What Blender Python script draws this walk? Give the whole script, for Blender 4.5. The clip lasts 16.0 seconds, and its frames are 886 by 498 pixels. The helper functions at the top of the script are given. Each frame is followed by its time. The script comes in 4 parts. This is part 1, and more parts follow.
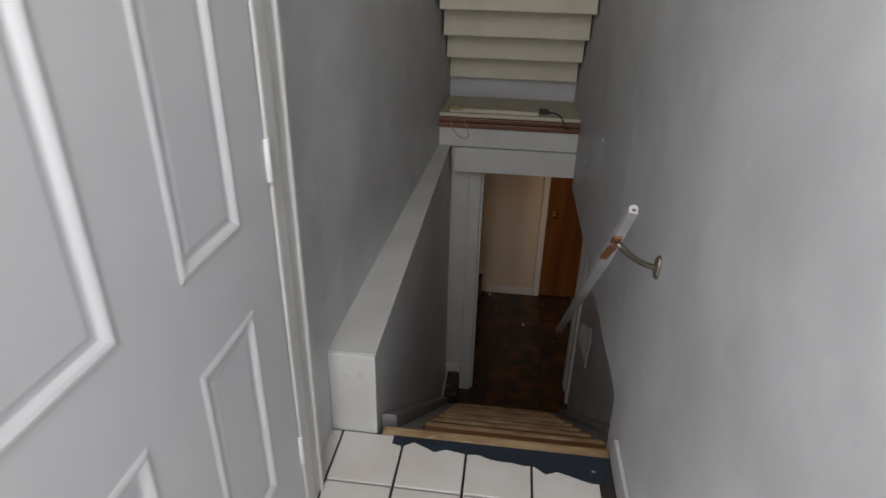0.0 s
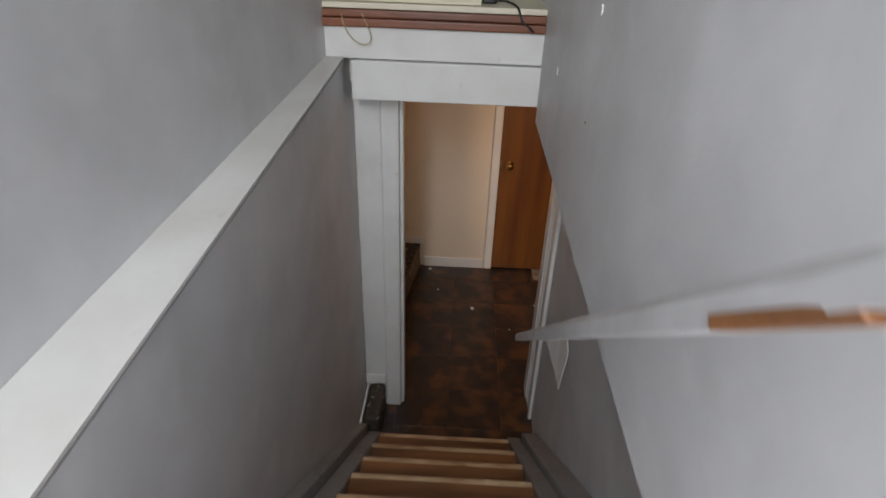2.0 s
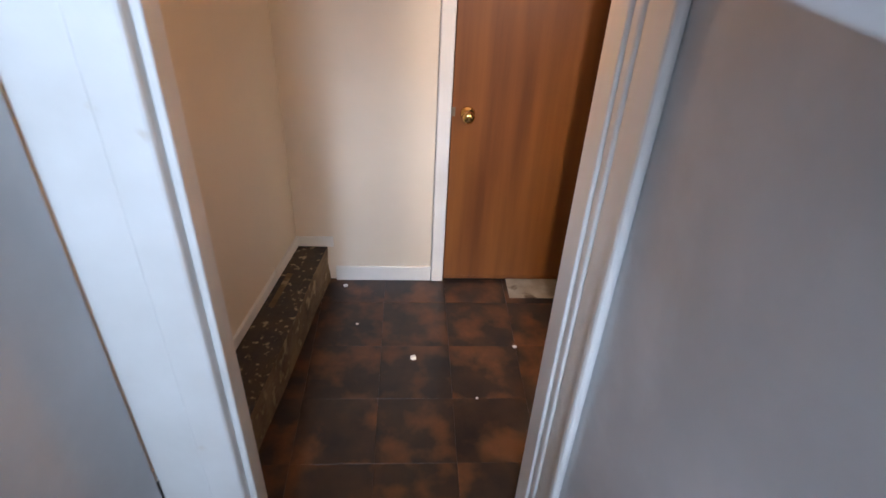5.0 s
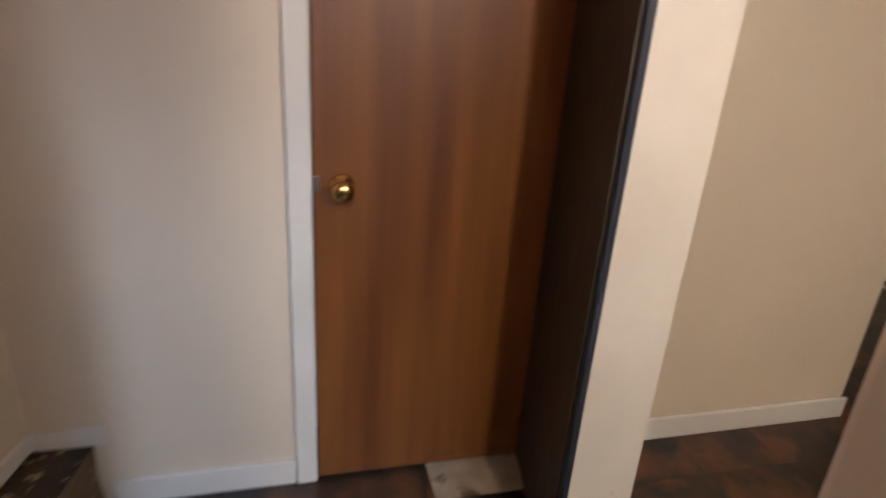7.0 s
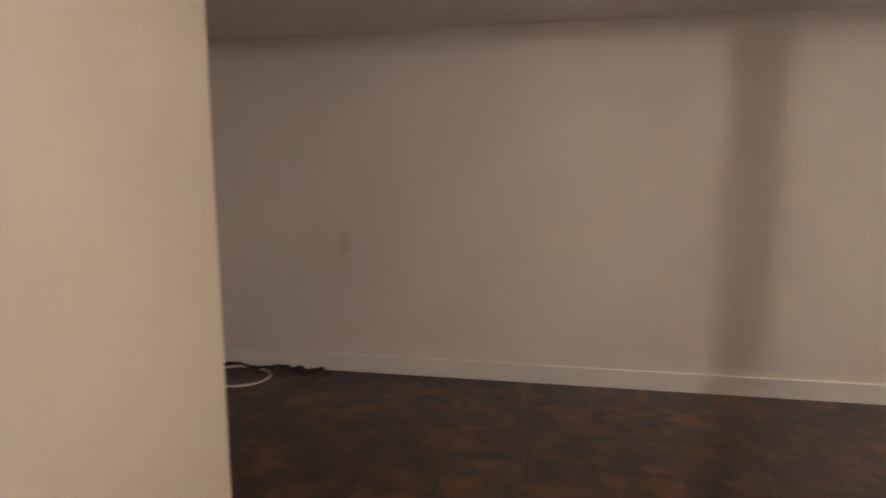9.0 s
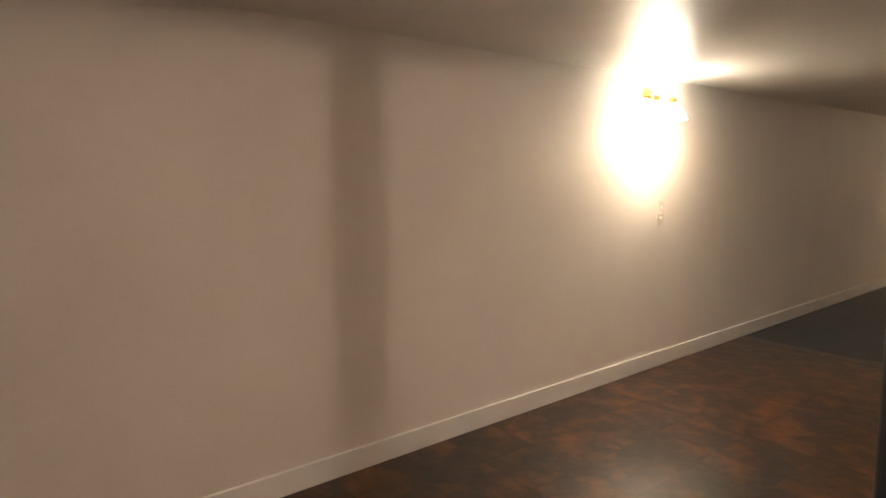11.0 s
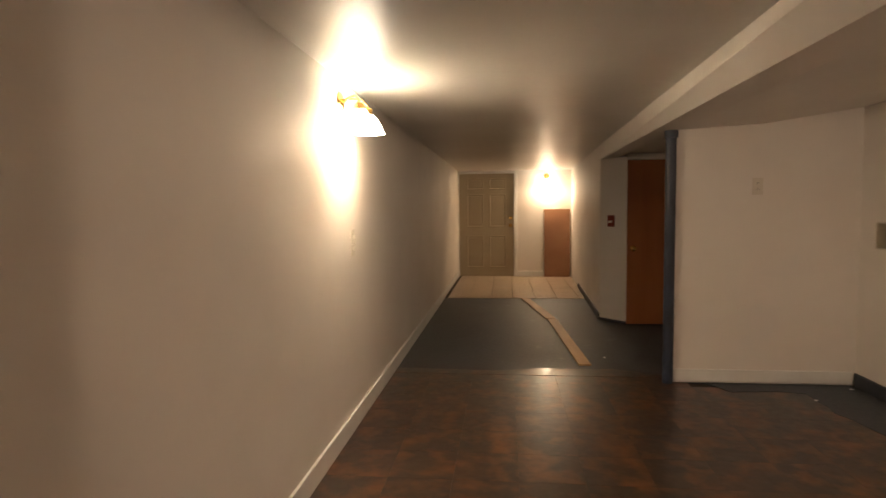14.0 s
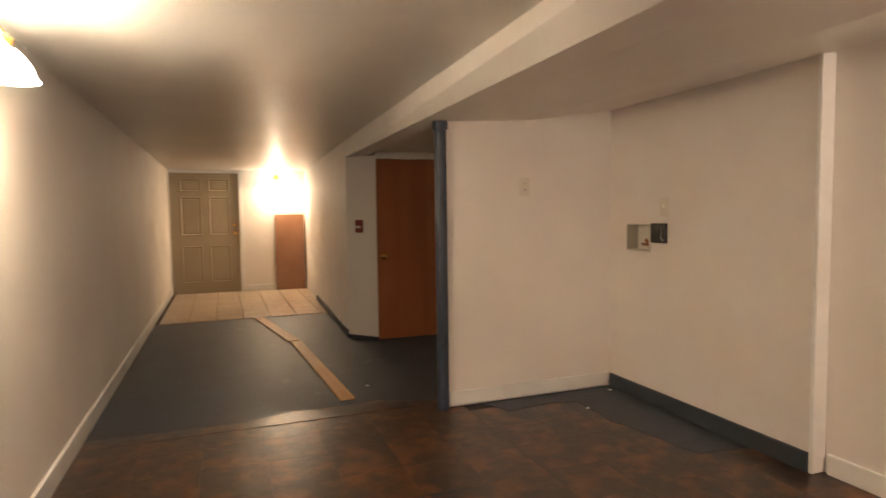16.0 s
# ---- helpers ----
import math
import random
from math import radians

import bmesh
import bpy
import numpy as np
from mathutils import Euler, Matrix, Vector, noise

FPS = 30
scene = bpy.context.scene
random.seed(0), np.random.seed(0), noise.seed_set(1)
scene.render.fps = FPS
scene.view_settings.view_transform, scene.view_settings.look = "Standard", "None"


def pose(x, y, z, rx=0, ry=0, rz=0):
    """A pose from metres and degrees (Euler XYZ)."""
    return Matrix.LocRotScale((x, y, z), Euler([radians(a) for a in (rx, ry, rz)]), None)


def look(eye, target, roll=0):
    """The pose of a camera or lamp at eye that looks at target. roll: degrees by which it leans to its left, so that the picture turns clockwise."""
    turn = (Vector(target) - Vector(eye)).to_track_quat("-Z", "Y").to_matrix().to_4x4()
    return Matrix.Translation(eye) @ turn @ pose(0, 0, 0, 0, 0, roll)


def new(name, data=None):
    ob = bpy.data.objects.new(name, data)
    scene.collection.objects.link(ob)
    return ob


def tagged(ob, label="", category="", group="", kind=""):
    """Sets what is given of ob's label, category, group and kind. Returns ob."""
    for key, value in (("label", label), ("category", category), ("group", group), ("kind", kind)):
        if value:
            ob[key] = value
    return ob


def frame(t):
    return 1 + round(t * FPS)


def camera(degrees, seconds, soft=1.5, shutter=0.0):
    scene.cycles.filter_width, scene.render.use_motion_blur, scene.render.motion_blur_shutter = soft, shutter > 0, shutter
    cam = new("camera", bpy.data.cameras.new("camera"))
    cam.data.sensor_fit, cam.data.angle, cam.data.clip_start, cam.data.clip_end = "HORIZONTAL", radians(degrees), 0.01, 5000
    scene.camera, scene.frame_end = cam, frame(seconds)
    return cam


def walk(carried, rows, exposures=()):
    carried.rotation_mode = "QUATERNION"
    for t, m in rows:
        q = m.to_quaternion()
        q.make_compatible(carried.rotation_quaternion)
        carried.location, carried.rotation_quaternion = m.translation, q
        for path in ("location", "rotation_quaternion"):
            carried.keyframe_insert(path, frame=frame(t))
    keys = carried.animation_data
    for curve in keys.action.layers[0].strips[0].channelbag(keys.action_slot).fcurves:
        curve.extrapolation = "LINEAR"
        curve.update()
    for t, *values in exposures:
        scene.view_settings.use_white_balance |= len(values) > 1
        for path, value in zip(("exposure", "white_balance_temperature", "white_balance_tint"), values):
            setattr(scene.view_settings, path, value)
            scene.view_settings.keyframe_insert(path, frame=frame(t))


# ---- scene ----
cam = camera(74.4, 16.0, 1.5, 0.4)
PATH = [
    (0, (-0.097, 0.334, 3.069), (-0.295, 2.112, 2.175), 1.5),
    (0.5, (-0.086, 0.6, 2.959), (-0.233, 2.351, 2.002), 1.5),
    (1, (-0.069, 0.833, 2.808), (-0.172, 2.569, 1.82), 1.8),
    (1.5, (-0.021, 1.145, 2.65), (-0.092, 2.872, 1.644), 1.7),
    (2, (0.007, 1.514, 2.565), (-0.031, 3.231, 1.541), 2.1),
    (2.5, (0.05, 1.85, 2.563), (0.044, 3.555, 1.518), 2.1),
    (3, (0.031, 2.072, 2.521), (0.063, 3.765, 1.456), 2.3),
    (3.5, (0.078, 2.331, 2.351), (0.141, 4.01, 1.267), 2.7),
    (3.7, (0.089, 2.421, 2.284), (0.161, 4.097, 1.196), 2.6),
    (5.8, (0.168, 3.596, 1.62), (0.324, 5.225, 0.469), 3.3),
    (6, (0.182, 3.7, 1.565), (0.347, 5.343, 0.437), 3.2),
    (6.5, (0.232, 3.956, 1.421), (0.434, 5.686, 0.438), 3.3),
    (7, (0.275, 4.134, 1.313), (0.756, 5.931, 0.579), 3.9),
    (7.5, (0.369, 4.346, 1.243), (1.386, 5.995, 0.749), 2.4),
    (8, (0.545, 4.471, 1.241), (1.946, 5.838, 0.833), 1.6),
    (8.5, (0.653, 4.609, 1.22), (2.419, 5.487, 0.886), 0.9),
    (9, (0.799, 4.65, 1.177), (2.747, 5.02, 0.909), -0.2),
    (9.5, (1.001, 4.736, 1.335), (2.97, 4.659, 0.996), -0.5),
    (10, (1.217, 4.834, 1.33), (3.126, 4.334, 1.006), -0.3),
    (12.3, (2.493, 5.016, 1.232), (3.447, 3.268, 1.048), -0.7),
    (12.5, (2.602, 5.039, 1.229), (3.456, 3.24, 1.044), -0.4),
    (13, (2.809, 4.957, 1.222), (3.406, 3.056, 1.055), -0.5),
    (13.5, (2.956, 4.745, 1.239), (3.363, 2.793, 1.084), -0.8),
    (14, (3.109, 4.617, 1.243), (3.323, 2.633, 1.106), -0.6),
    (14.5, (3.212, 4.453, 1.228), (3.205, 2.457, 1.099), -0.5),
    (15, (3.242, 4.226, 1.229), (3.025, 2.241, 1.103), -0.7),
    (15.5, (3.281, 4.018, 1.254), (2.808, 2.079, 1.127), -0.8),
    (16, (3.223, 3.739, 1.215), (2.517, 1.872, 1.091), -0.7),
]
EXPOSURES = [(0, -1.35, 6500, 10), (0.5, -0.9, 6450, 10), (1.5, 0.0, 6300, 10), (2.5, 0.35, 6200, 10), (3.7, 0.85, 6100, 10), (5.8, 1.75, 4600, 6), (6.2, 1.55, 4600, 6), (7.0, 0.85, 5000, 6), (7.5, 0.75, 4500, 6), (8.0, 0.75, 4250, 4), (8.5, 0.68, 4700, 8), (9.5, 1.3, 5000, 9), (10.2, 1.2, 5100, 9), (12.5, 0.45, 5800, 11), (14.5, 0.45, 5800, 11), (15.3, 0.75, 5700, 11), (16, 1.2, 5600, 11)]
walk(cam, [(t, look(e, g, r)) for t, e, g, r in PATH], EXPOSURES)

# ---- world and lights ----
world = bpy.data.worlds.new("world")
scene.world = world
world.use_nodes = True
wn = world.node_tree.nodes
sky = wn.new("ShaderNodeTexSky")
sky.sky_type, sky.sun_disc = "NISHITA", False
sky.sun_elevation, sky.sun_rotation = radians(35), radians(200)
world.node_tree.links.new(sky.outputs[0], wn["Background"].inputs[0])
wn["Background"].inputs[1].default_value = 0.1


def lamp(name, kind, m, watts, colour, size=0.1, size_y=None):
    data = bpy.data.lights.new(name, kind)
    data.energy, data.color = watts, colour
    if kind == "AREA":
        data.shape, data.size, data.size_y = "RECTANGLE", size, size_y or size
    else:
        data.shadow_soft_size = size
    ob = new(name, data)
    ob.matrix_world = m
    return ob


DAY, WARM, HALL = (1.0, 0.985, 0.985), (1.0, 0.61, 0.30), (1.0, 0.44, 0.14)
lamp("daylight_entry", "AREA", look((-0.20, -0.76, 2.75), (0.25, 3.4, 0.8)), 37, DAY, 0.66, 1.8)
# added fill panel high over the landing; no opening stands behind it
lamp("daylight_upper", "AREA", look((-0.36, 0.12, 3.78), (0.35, 2.9, 1.1)), 39, DAY, 0.30, 0.9)
# added orange fill that brightens the hall; the hall has no lamp
lamp("hall_bulb", "POINT", pose(0.30, 4.55, 1.80), 2.4, HALL, 0.035)
lamp("inner_bulb", "POINT", pose(0.88, 3.787, 1.712), 26, (1.0, 0.69, 0.44), 0.045)
lamp("sconce_bulb", "POINT", pose(3.86, 1.50, 1.655), 8.0, WARM, 0.03)
lamp("sconce_bulb", "POINT", pose(3.86, 1.68, 1.655), 8.0, WARM, 0.03)
lamp("far_bulb", "POINT", pose(2.38, -5.93, 1.655), 18, WARM, 0.03)


# ---- materials ----
def material(name, base, rough=0.6, metal=0.0, tint=None, spots=None, scale=3.0, grain=40.0, bump=0.05, per_object=0.0, stretch=(1, 1, 1), spot_at=(0.60, 0.68), spot_scale=9.0, coat=0.0):
    """A surface: two colours mixed by a broad noise, fine grain in the relief, and worn spots of a third colour."""
    mat = bpy.data.materials.new(name)
    mat.use_nodes = True
    n, l = mat.node_tree.nodes, mat.node_tree.links
    b = n["Principled BSDF"]
    b.inputs["Metallic"].default_value = metal
    b.inputs["Coat Weight"].default_value = coat
    tc, mp = n.new("ShaderNodeTexCoord"), n.new("ShaderNodeMapping")
    mp.inputs["Scale"].default_value = stretch
    l.new(tc.outputs["Object"], mp.inputs[0])
    vec = mp.outputs[0]
    if per_object:
        info, add = n.new("ShaderNodeObjectInfo"), n.new("ShaderNodeVectorMath")
        mul = n.new("ShaderNodeMath")
        mul.operation, mul.inputs[1].default_value = "MULTIPLY", 37.0
        l.new(info.outputs["Random"], mul.inputs[0])
        l.new(vec, add.inputs[0])
        l.new(mul.outputs[0], add.inputs[1])
        vec = add.outputs[0]

    def noise_node(sc, detail=4.0):
        t = n.new("ShaderNodeTexNoise")
        t.inputs["Scale"].default_value, t.inputs["Detail"].default_value = sc, detail
        l.new(vec, t.inputs["Vector"])
        return t.outputs["Fac"]

    def ramp(src, a, z):
        r = n.new("ShaderNodeMapRange")
        r.inputs[1].default_value, r.inputs[2].default_value = a, z
        l.new(src, r.inputs[0])
        return r.outputs[0]

    def mix(fac, a, z):
        m = n.new("ShaderNodeMix")
        m.data_type = "RGBA"
        l.new(fac, m.inputs["Factor"])
        for sock, c in ((m.inputs["A"], a), (m.inputs["B"], z)):
            if isinstance(c, tuple):
                sock.default_value = (*c, 1)
            else:
                l.new(c, sock)
        return m.outputs["Result"]

    tint = tint or tuple(c * 0.85 for c in base)
    broad = noise_node(scale)
    col = mix(ramp(broad, 0.3, 0.7), base, tint)
    if spots:
        col = mix(ramp(noise_node(spot_scale, 6.0), *spot_at), col, spots)
    if per_object:
        hsv = n.new("ShaderNodeHueSaturation")
        l.new(ramp(info.outputs["Random"], 0.0, 1.0), hsv.inputs["Fac"])
        mr = n.new("ShaderNodeMapRange")
        mr.inputs[3].default_value, mr.inputs[4].default_value = 1 - per_object, 1 + per_object
        l.new(info.outputs["Random"], mr.inputs[0])
        hsv.inputs["Fac"].default_value = 1.0
        for link in list(hsv.inputs["Fac"].links):
            l.remove(link)
        l.new(mr.outputs[0], hsv.inputs["Value"])
        l.new(col, hsv.inputs["Color"])
        col = hsv.outputs[0]
    l.new(col, b.inputs["Base Color"])
    rr = n.new("ShaderNodeMapRange")
    rr.inputs[3].default_value, rr.inputs[4].default_value = max(0.05, rough - 0.1), min(1.0, rough + 0.1)
    fine = noise_node(grain, 3.0)
    l.new(fine, rr.inputs[0])
    l.new(rr.outputs[0], b.inputs["Roughness"])
    bp = n.new("ShaderNodeBump")
    bp.inputs["Strength"].default_value, bp.inputs["Distance"].default_value = bump * 4, 0.004
    l.new(mix(ramp(broad, 0, 1), fine, broad), bp.inputs["Height"])
    l.new(bp.outputs[0], b.inputs["Normal"])
    return mat


GREY_PAINT = material("grey wall paint", (0.575, 0.580, 0.595), 0.45, tint=(0.475, 0.480, 0.490), scale=3.2, grain=55, bump=0.08, spots=(0.61, 0.615, 0.625), spot_at=(0.50, 0.80), spot_scale=5.0)
STAIR_WHITE = material("dingy white stair paint", (0.66, 0.665, 0.65), 0.42, tint=(0.58, 0.58, 0.555), scale=5, spots=(0.50, 0.46, 0.38), spot_at=(0.68, 0.80), spot_scale=13, bump=0.08)
WHITE_PAINT = material("white gloss paint", (0.78, 0.78, 0.76), 0.35, tint=(0.70, 0.69, 0.66), scale=4, spots=(0.55, 0.50, 0.42), spot_at=(0.70, 0.78))
CREAM_PAINT = material("cream wall paint", (0.77, 0.73, 0.68), 0.66, tint=(0.70, 0.66, 0.61), scale=1.3, grain=70, bump=0.05)
PEACH_PAINT = material("cream hall paint", (0.72, 0.645, 0.53), 0.5, tint=(0.66, 0.585, 0.475), scale=1.4, grain=70)
CEIL_PAINT = material("ceiling paint", (0.72, 0.68, 0.62), 0.38, tint=(0.64, 0.60, 0.54), scale=1.1, grain=30, bump=0.04)
BEIGE_BOARD = material("cream board", (0.66, 0.62, 0.49), 0.5, tint=(0.58, 0.54, 0.42), scale=5, spots=(0.4, 0.34, 0.25), spot_at=(0.74, 0.8))
DARK_SLATE = material("slate blue floor paint", (0.040, 0.047, 0.058), 0.55, tint=(0.030, 0.036, 0.045), scale=2.2, spots=(0.10, 0.11, 0.12), spot_at=(0.66, 0.76), spot_scale=4)
POST_BLUE = material("slate blue steel paint", (0.032, 0.044, 0.075), 0.4, tint=(0.024, 0.032, 0.052), scale=6)
# shade on the stub's side, put into the colour
SHADED_STUB_SIDE = material("stub side darkened for shade", (0.045, 0.040, 0.032), 0.5, tint=(0.03, 0.03, 0.028), scale=3, stretch=(1, 1, 0.2))
VINYL = material("slate pattern vinyl tile", (0.040, 0.021, 0.012), 0.36, tint=(0.010, 0.0095, 0.010), scale=9, grain=22, bump=0.09, per_object=0.16, spots=(0.120, 0.048, 0.016), spot_at=(0.47, 0.68), spot_scale=7.0, coat=0.08)
GROUT = material("dirty subfloor", (0.030, 0.024, 0.020), 0.8, scale=6)
TILE_WHITE = material("white ceramic tile", (0.72, 0.70, 0.67), 0.22, tint=(0.66, 0.62, 0.58), scale=9, per_object=0.05, spots=(0.50, 0.44, 0.38), spot_at=(0.68, 0.76), spot_scale=14)
TILE_BEIGE = material("beige ceramic tile", (0.46, 0.37, 0.27), 0.3, tint=(0.41, 0.32, 0.23), scale=7, per_object=0.08)
DOOR_WHITE = material("white door paint", (0.60, 0.61, 0.63), 0.5, tint=(0.62, 0.63, 0.64), scale=2, bump=0.03)
DOOR_WOOD = material("lauan door veneer", (0.235, 0.092, 0.017), 0.44, tint=(0.115, 0.035, 0.008), scale=4, grain=60, bump=0.05, stretch=(2.6, 2.6, 0.16), coat=0.15)
CLOSET_WOOD = material("orange-brown door veneer", (0.34, 0.115, 0.035), 0.42, tint=(0.25, 0.08, 0.024), scale=3, grain=60, bump=0.04, stretch=(2, 2, 0.2))
DOOR_TAN = material("tan steel door paint", (0.36, 0.31, 0.22), 0.45, tint=(0.32, 0.27, 0.19), scale=2)
TREAD_WOOD = material("worn stair wood", (0.25, 0.105, 0.036), 0.5, tint=(0.11, 0.046, 0.018), scale=5, stretch=(0.35, 2.2, 2.2), spots=(0.36, 0.28, 0.20), spot_at=(0.70, 0.76), spot_scale=12)
NOSE_WOOD = material("rubbed wood edge", (0.48, 0.35, 0.20), 0.5, tint=(0.24, 0.12, 0.05), scale=14, stretch=(0.6, 2, 2), spots=(0.62, 0.58, 0.48), spot_at=(0.64, 0.72), spot_scale=16)
RED_WOOD = material("varnished red-brown wood", (0.20, 0.068, 0.030), 0.38, tint=(0.11, 0.04, 0.02), scale=6, stretch=(0.3, 2, 2))
STRING_GREY = material("grey stringer paint", (0.27, 0.265, 0.26), 0.5, tint=(0.20, 0.195, 0.19), scale=5, spots=(0.10, 0.09, 0.08), spot_at=(0.66, 0.74))
BLUE_CHIP = material("chipped blue floor paint", (0.020, 0.032, 0.050), 0.5, tint=(0.014, 0.020, 0.030), scale=8, spots=(0.45, 0.43, 0.40), spot_at=(0.72, 0.76), spot_scale=18)
RAIL_PAINT = material("worn white rail paint", (0.53, 0.535, 0.545), 0.4, tint=(0.42, 0.42, 0.425), scale=8, spots=(0.20, 0.12, 0.07), spot_at=(0.68, 0.70), spot_scale=10)
STEEL = material("tarnished steel", (0.27, 0.245, 0.20), 0.38, 0.9, scale=20)
BRASS = material("polished brass", (0.80, 0.52, 0.17), 0.16, 1.0, tint=(0.72, 0.45, 0.14), scale=15, bump=0.01)
PLASTIC = material("ivory plastic", (0.66, 0.62, 0.54), 0.35, tint=(0.62, 0.58, 0.50), scale=8, bump=0.01)
BLACK = material("black rubber", (0.018, 0.017, 0.017), 0.5, scale=10)
PLINTH = material("tar-stained concrete", (0.014, 0.016, 0.022), 0.65, tint=(0.060, 0.042, 0.024), scale=8, spots=(0.34, 0.27, 0.15), spot_at=(0.58, 0.66), spot_scale=34, bump=0.35)
PLINTH_SIDE = material("crumbling bare concrete", (0.20, 0.135, 0.065), 0.8, tint=(0.055, 0.036, 0.020), scale=9, spots=(0.30, 0.23, 0.12), spot_at=(0.56, 0.68), spot_scale=18, bump=0.35)
CONCRETE = material("bare stained concrete", (0.36, 0.32, 0.25), 0.8, tint=(0.24, 0.20, 0.15), scale=12, spots=(0.12, 0.09, 0.06), spot_at=(0.58, 0.66), spot_scale=9, bump=0.2)
HARDBOARD = material("brown hardboard", (0.27, 0.135, 0.068), 0.6, tint=(0.23, 0.11, 0.055), scale=3)
PLANK_WOOD = material("bare pine strip", (0.46, 0.27, 0.11), 0.55, tint=(0.38, 0.21, 0.08), scale=7, stretch=(2, 0.3, 2))
RED_PLASTIC = material("red alarm plastic", (0.20, 0.025, 0.018), 0.35, scale=6)
PLASTER = material("bare white plaster", (0.82, 0.81, 0.79), 0.8, scale=10, bump=0.15)
COPPER = material("aged copper", (0.35, 0.16, 0.08), 0.35, 1.0, scale=12)
ROPE = material("hemp string", (0.46, 0.36, 0.19), 0.9, scale=40)


def glow(name, colour, strength):
    mat = bpy.data.materials.new(name)
    mat.use_nodes = True
    b = mat.node_tree.nodes["Principled BSDF"]
    b.inputs["Base Color"].default_value = (0.9, 0.88, 0.82, 1)
    b.inputs["Emission Color"].default_value = (*colour, 1)
    b.inputs["Emission Strength"].default_value = strength
    return mat


LIT_GLASS = glow("lit frosted glass", (1.0, 0.80, 0.52), 30.0)


# ---- building helpers ----
def add_box(bm, lo, hi, bevel=0.0, m=None):
    made = bmesh.ops.create_cube(bm, size=1.0)["verts"]
    size = [hi[k] - lo[k] for k in range(3)]
    mid = [(hi[k] + lo[k]) / 2 for k in range(3)]
    bmesh.ops.transform(bm, matrix=Matrix.Translation(mid) @ Matrix.Diagonal((*size, 1)), verts=made)
    if bevel:
        edges = list({e for v in made for e in v.link_edges})
        made = bmesh.ops.bevel(bm, geom=edges, offset=bevel, segments=2, affect="EDGES", profile=0.5)["verts"]
    if m is not None:
        bmesh.ops.transform(bm, matrix=m, verts=list({v for v in made if v.is_valid}))
    return made


def mesh_of(name, bm, mat, smooth=False):
    me = bpy.data.meshes.new(name)
    bm.normal_update()
    bm.to_mesh(me)
    bm.free()
    me.materials.append(mat)
    if smooth:
        for p in me.polygons:
            p.use_smooth = True
    return me


def part(name, bm, mat, parent=None, label="", smooth=False):
    ob = new(name, mesh_of(name, bm, mat, smooth))
    if parent:
        ob.parent = parent
    return tagged(ob, label)


def box_part(name, lo, hi, mat, parent=None, label="", bevel=0.003):
    bm = bmesh.new()
    add_box(bm, lo, hi, bevel)
    return part(name, bm, mat, parent, label)


def structure(name, lo, hi, mat, label, category, bevel=0.0):
    return tagged(box_part(name, lo, hi, mat, None, label, bevel), "", category, "", "structure")


def prism(bm, outline, axis, a, b):
    """Extrude a 2D outline along axis 0, 1 or 2 from a to b."""
    def place(p, d):
        return ((d, *p), (p[0], d, p[1]), (*p, d))[axis]
    low = [bm.verts.new(place(p, a)) for p in outline]
    high = [bm.verts.new(place(p, b)) for p in outline]
    bm.faces.new(low)
    bm.faces.new(high[::-1])
    for i in range(len(outline)):
        j = (i + 1) % len(outline)
        bm.faces.new((low[j], low[i], high[i], high[j]))
    bmesh.ops.recalc_face_normals(bm, faces=bm.faces)


def lathe(bm, profile, m, steps=24):
    """Turn a profile of (radius, height) about the z axis, then pose it by m."""
    rings = []
    for r, z in profile:
        rings.append([bm.verts.new(m @ Vector((r * math.cos(2 * math.pi * k / steps), r * math.sin(2 * math.pi * k / steps), z))) for k in range(steps)])
    for a, b in zip(rings, rings[1:]):
        for k in range(steps):
            bm.faces.new((a[k], a[(k + 1) % steps], b[(k + 1) % steps], b[k]))
    bm.faces.new(rings[0][::-1])
    bm.faces.new(rings[-1])
    bmesh.ops.recalc_face_normals(bm, faces=bm.faces)


def tube(bm, points, radius, steps=8):
    pts = [Vector(p) for p in points]
    rings = []
    for i, p in enumerate(pts):
        d = (pts[min(i + 1, len(pts) - 1)] - pts[max(i - 1, 0)]).normalized()
        q = d.to_track_quat("Z", "Y").to_matrix()
        rings.append([bm.verts.new(p + q @ Vector((radius * math.cos(2 * math.pi * k / steps), radius * math.sin(2 * math.pi * k / steps), 0))) for k in range(steps)])
    for a, b in zip(rings, rings[1:]):
        for k in range(steps):
            bm.faces.new((a[k], a[(k + 1) % steps], b[(k + 1) % steps], b[k]))
    bm.faces.new(rings[0][::-1])
    bm.faces.new(rings[-1])
    bmesh.ops.recalc_face_normals(bm, faces=bm.faces)


def thing(name, label, category, m=None, group="", kind=""):
    ob = new(name)
    if m is not None:
        ob.matrix_world = m
    return tagged(ob, label, category, group, kind)


# ---- structure: stairwell ----
LAND, TOP, CEIL = 1.658, 4.3, 1.925
LONG_X, NORTH_Y, FAR_Y = 3.972, 6.68, -6.06

structure("floor_landing_slab", (-0.75, -0.70, LAND - 0.20), (0.31, 1.765, LAND - 0.010), GROUT, "dark grouted landing slab under ceramic tiles", "floor")
# left wall above the ledge, with the doorway of the white door
bm = bmesh.new()
prism(bm, [(-0.75, 1.44), (-0.61, 1.44), (-0.61, 1.80), (-0.528, 3.83), (-0.518, 4.32), (-0.75, 4.32)], 2, LAND - 0.2, TOP)
tagged(part("wall_stair_left", bm, GREY_PAINT), "pale grey painted stairwell wall", "wall", "", "structure")
structure("wall_landing_left_rear", (-0.73, -0.70, LAND - 0.2), (-0.61, 0.42, TOP), GREY_PAINT, "pale grey painted landing wall", "wall")
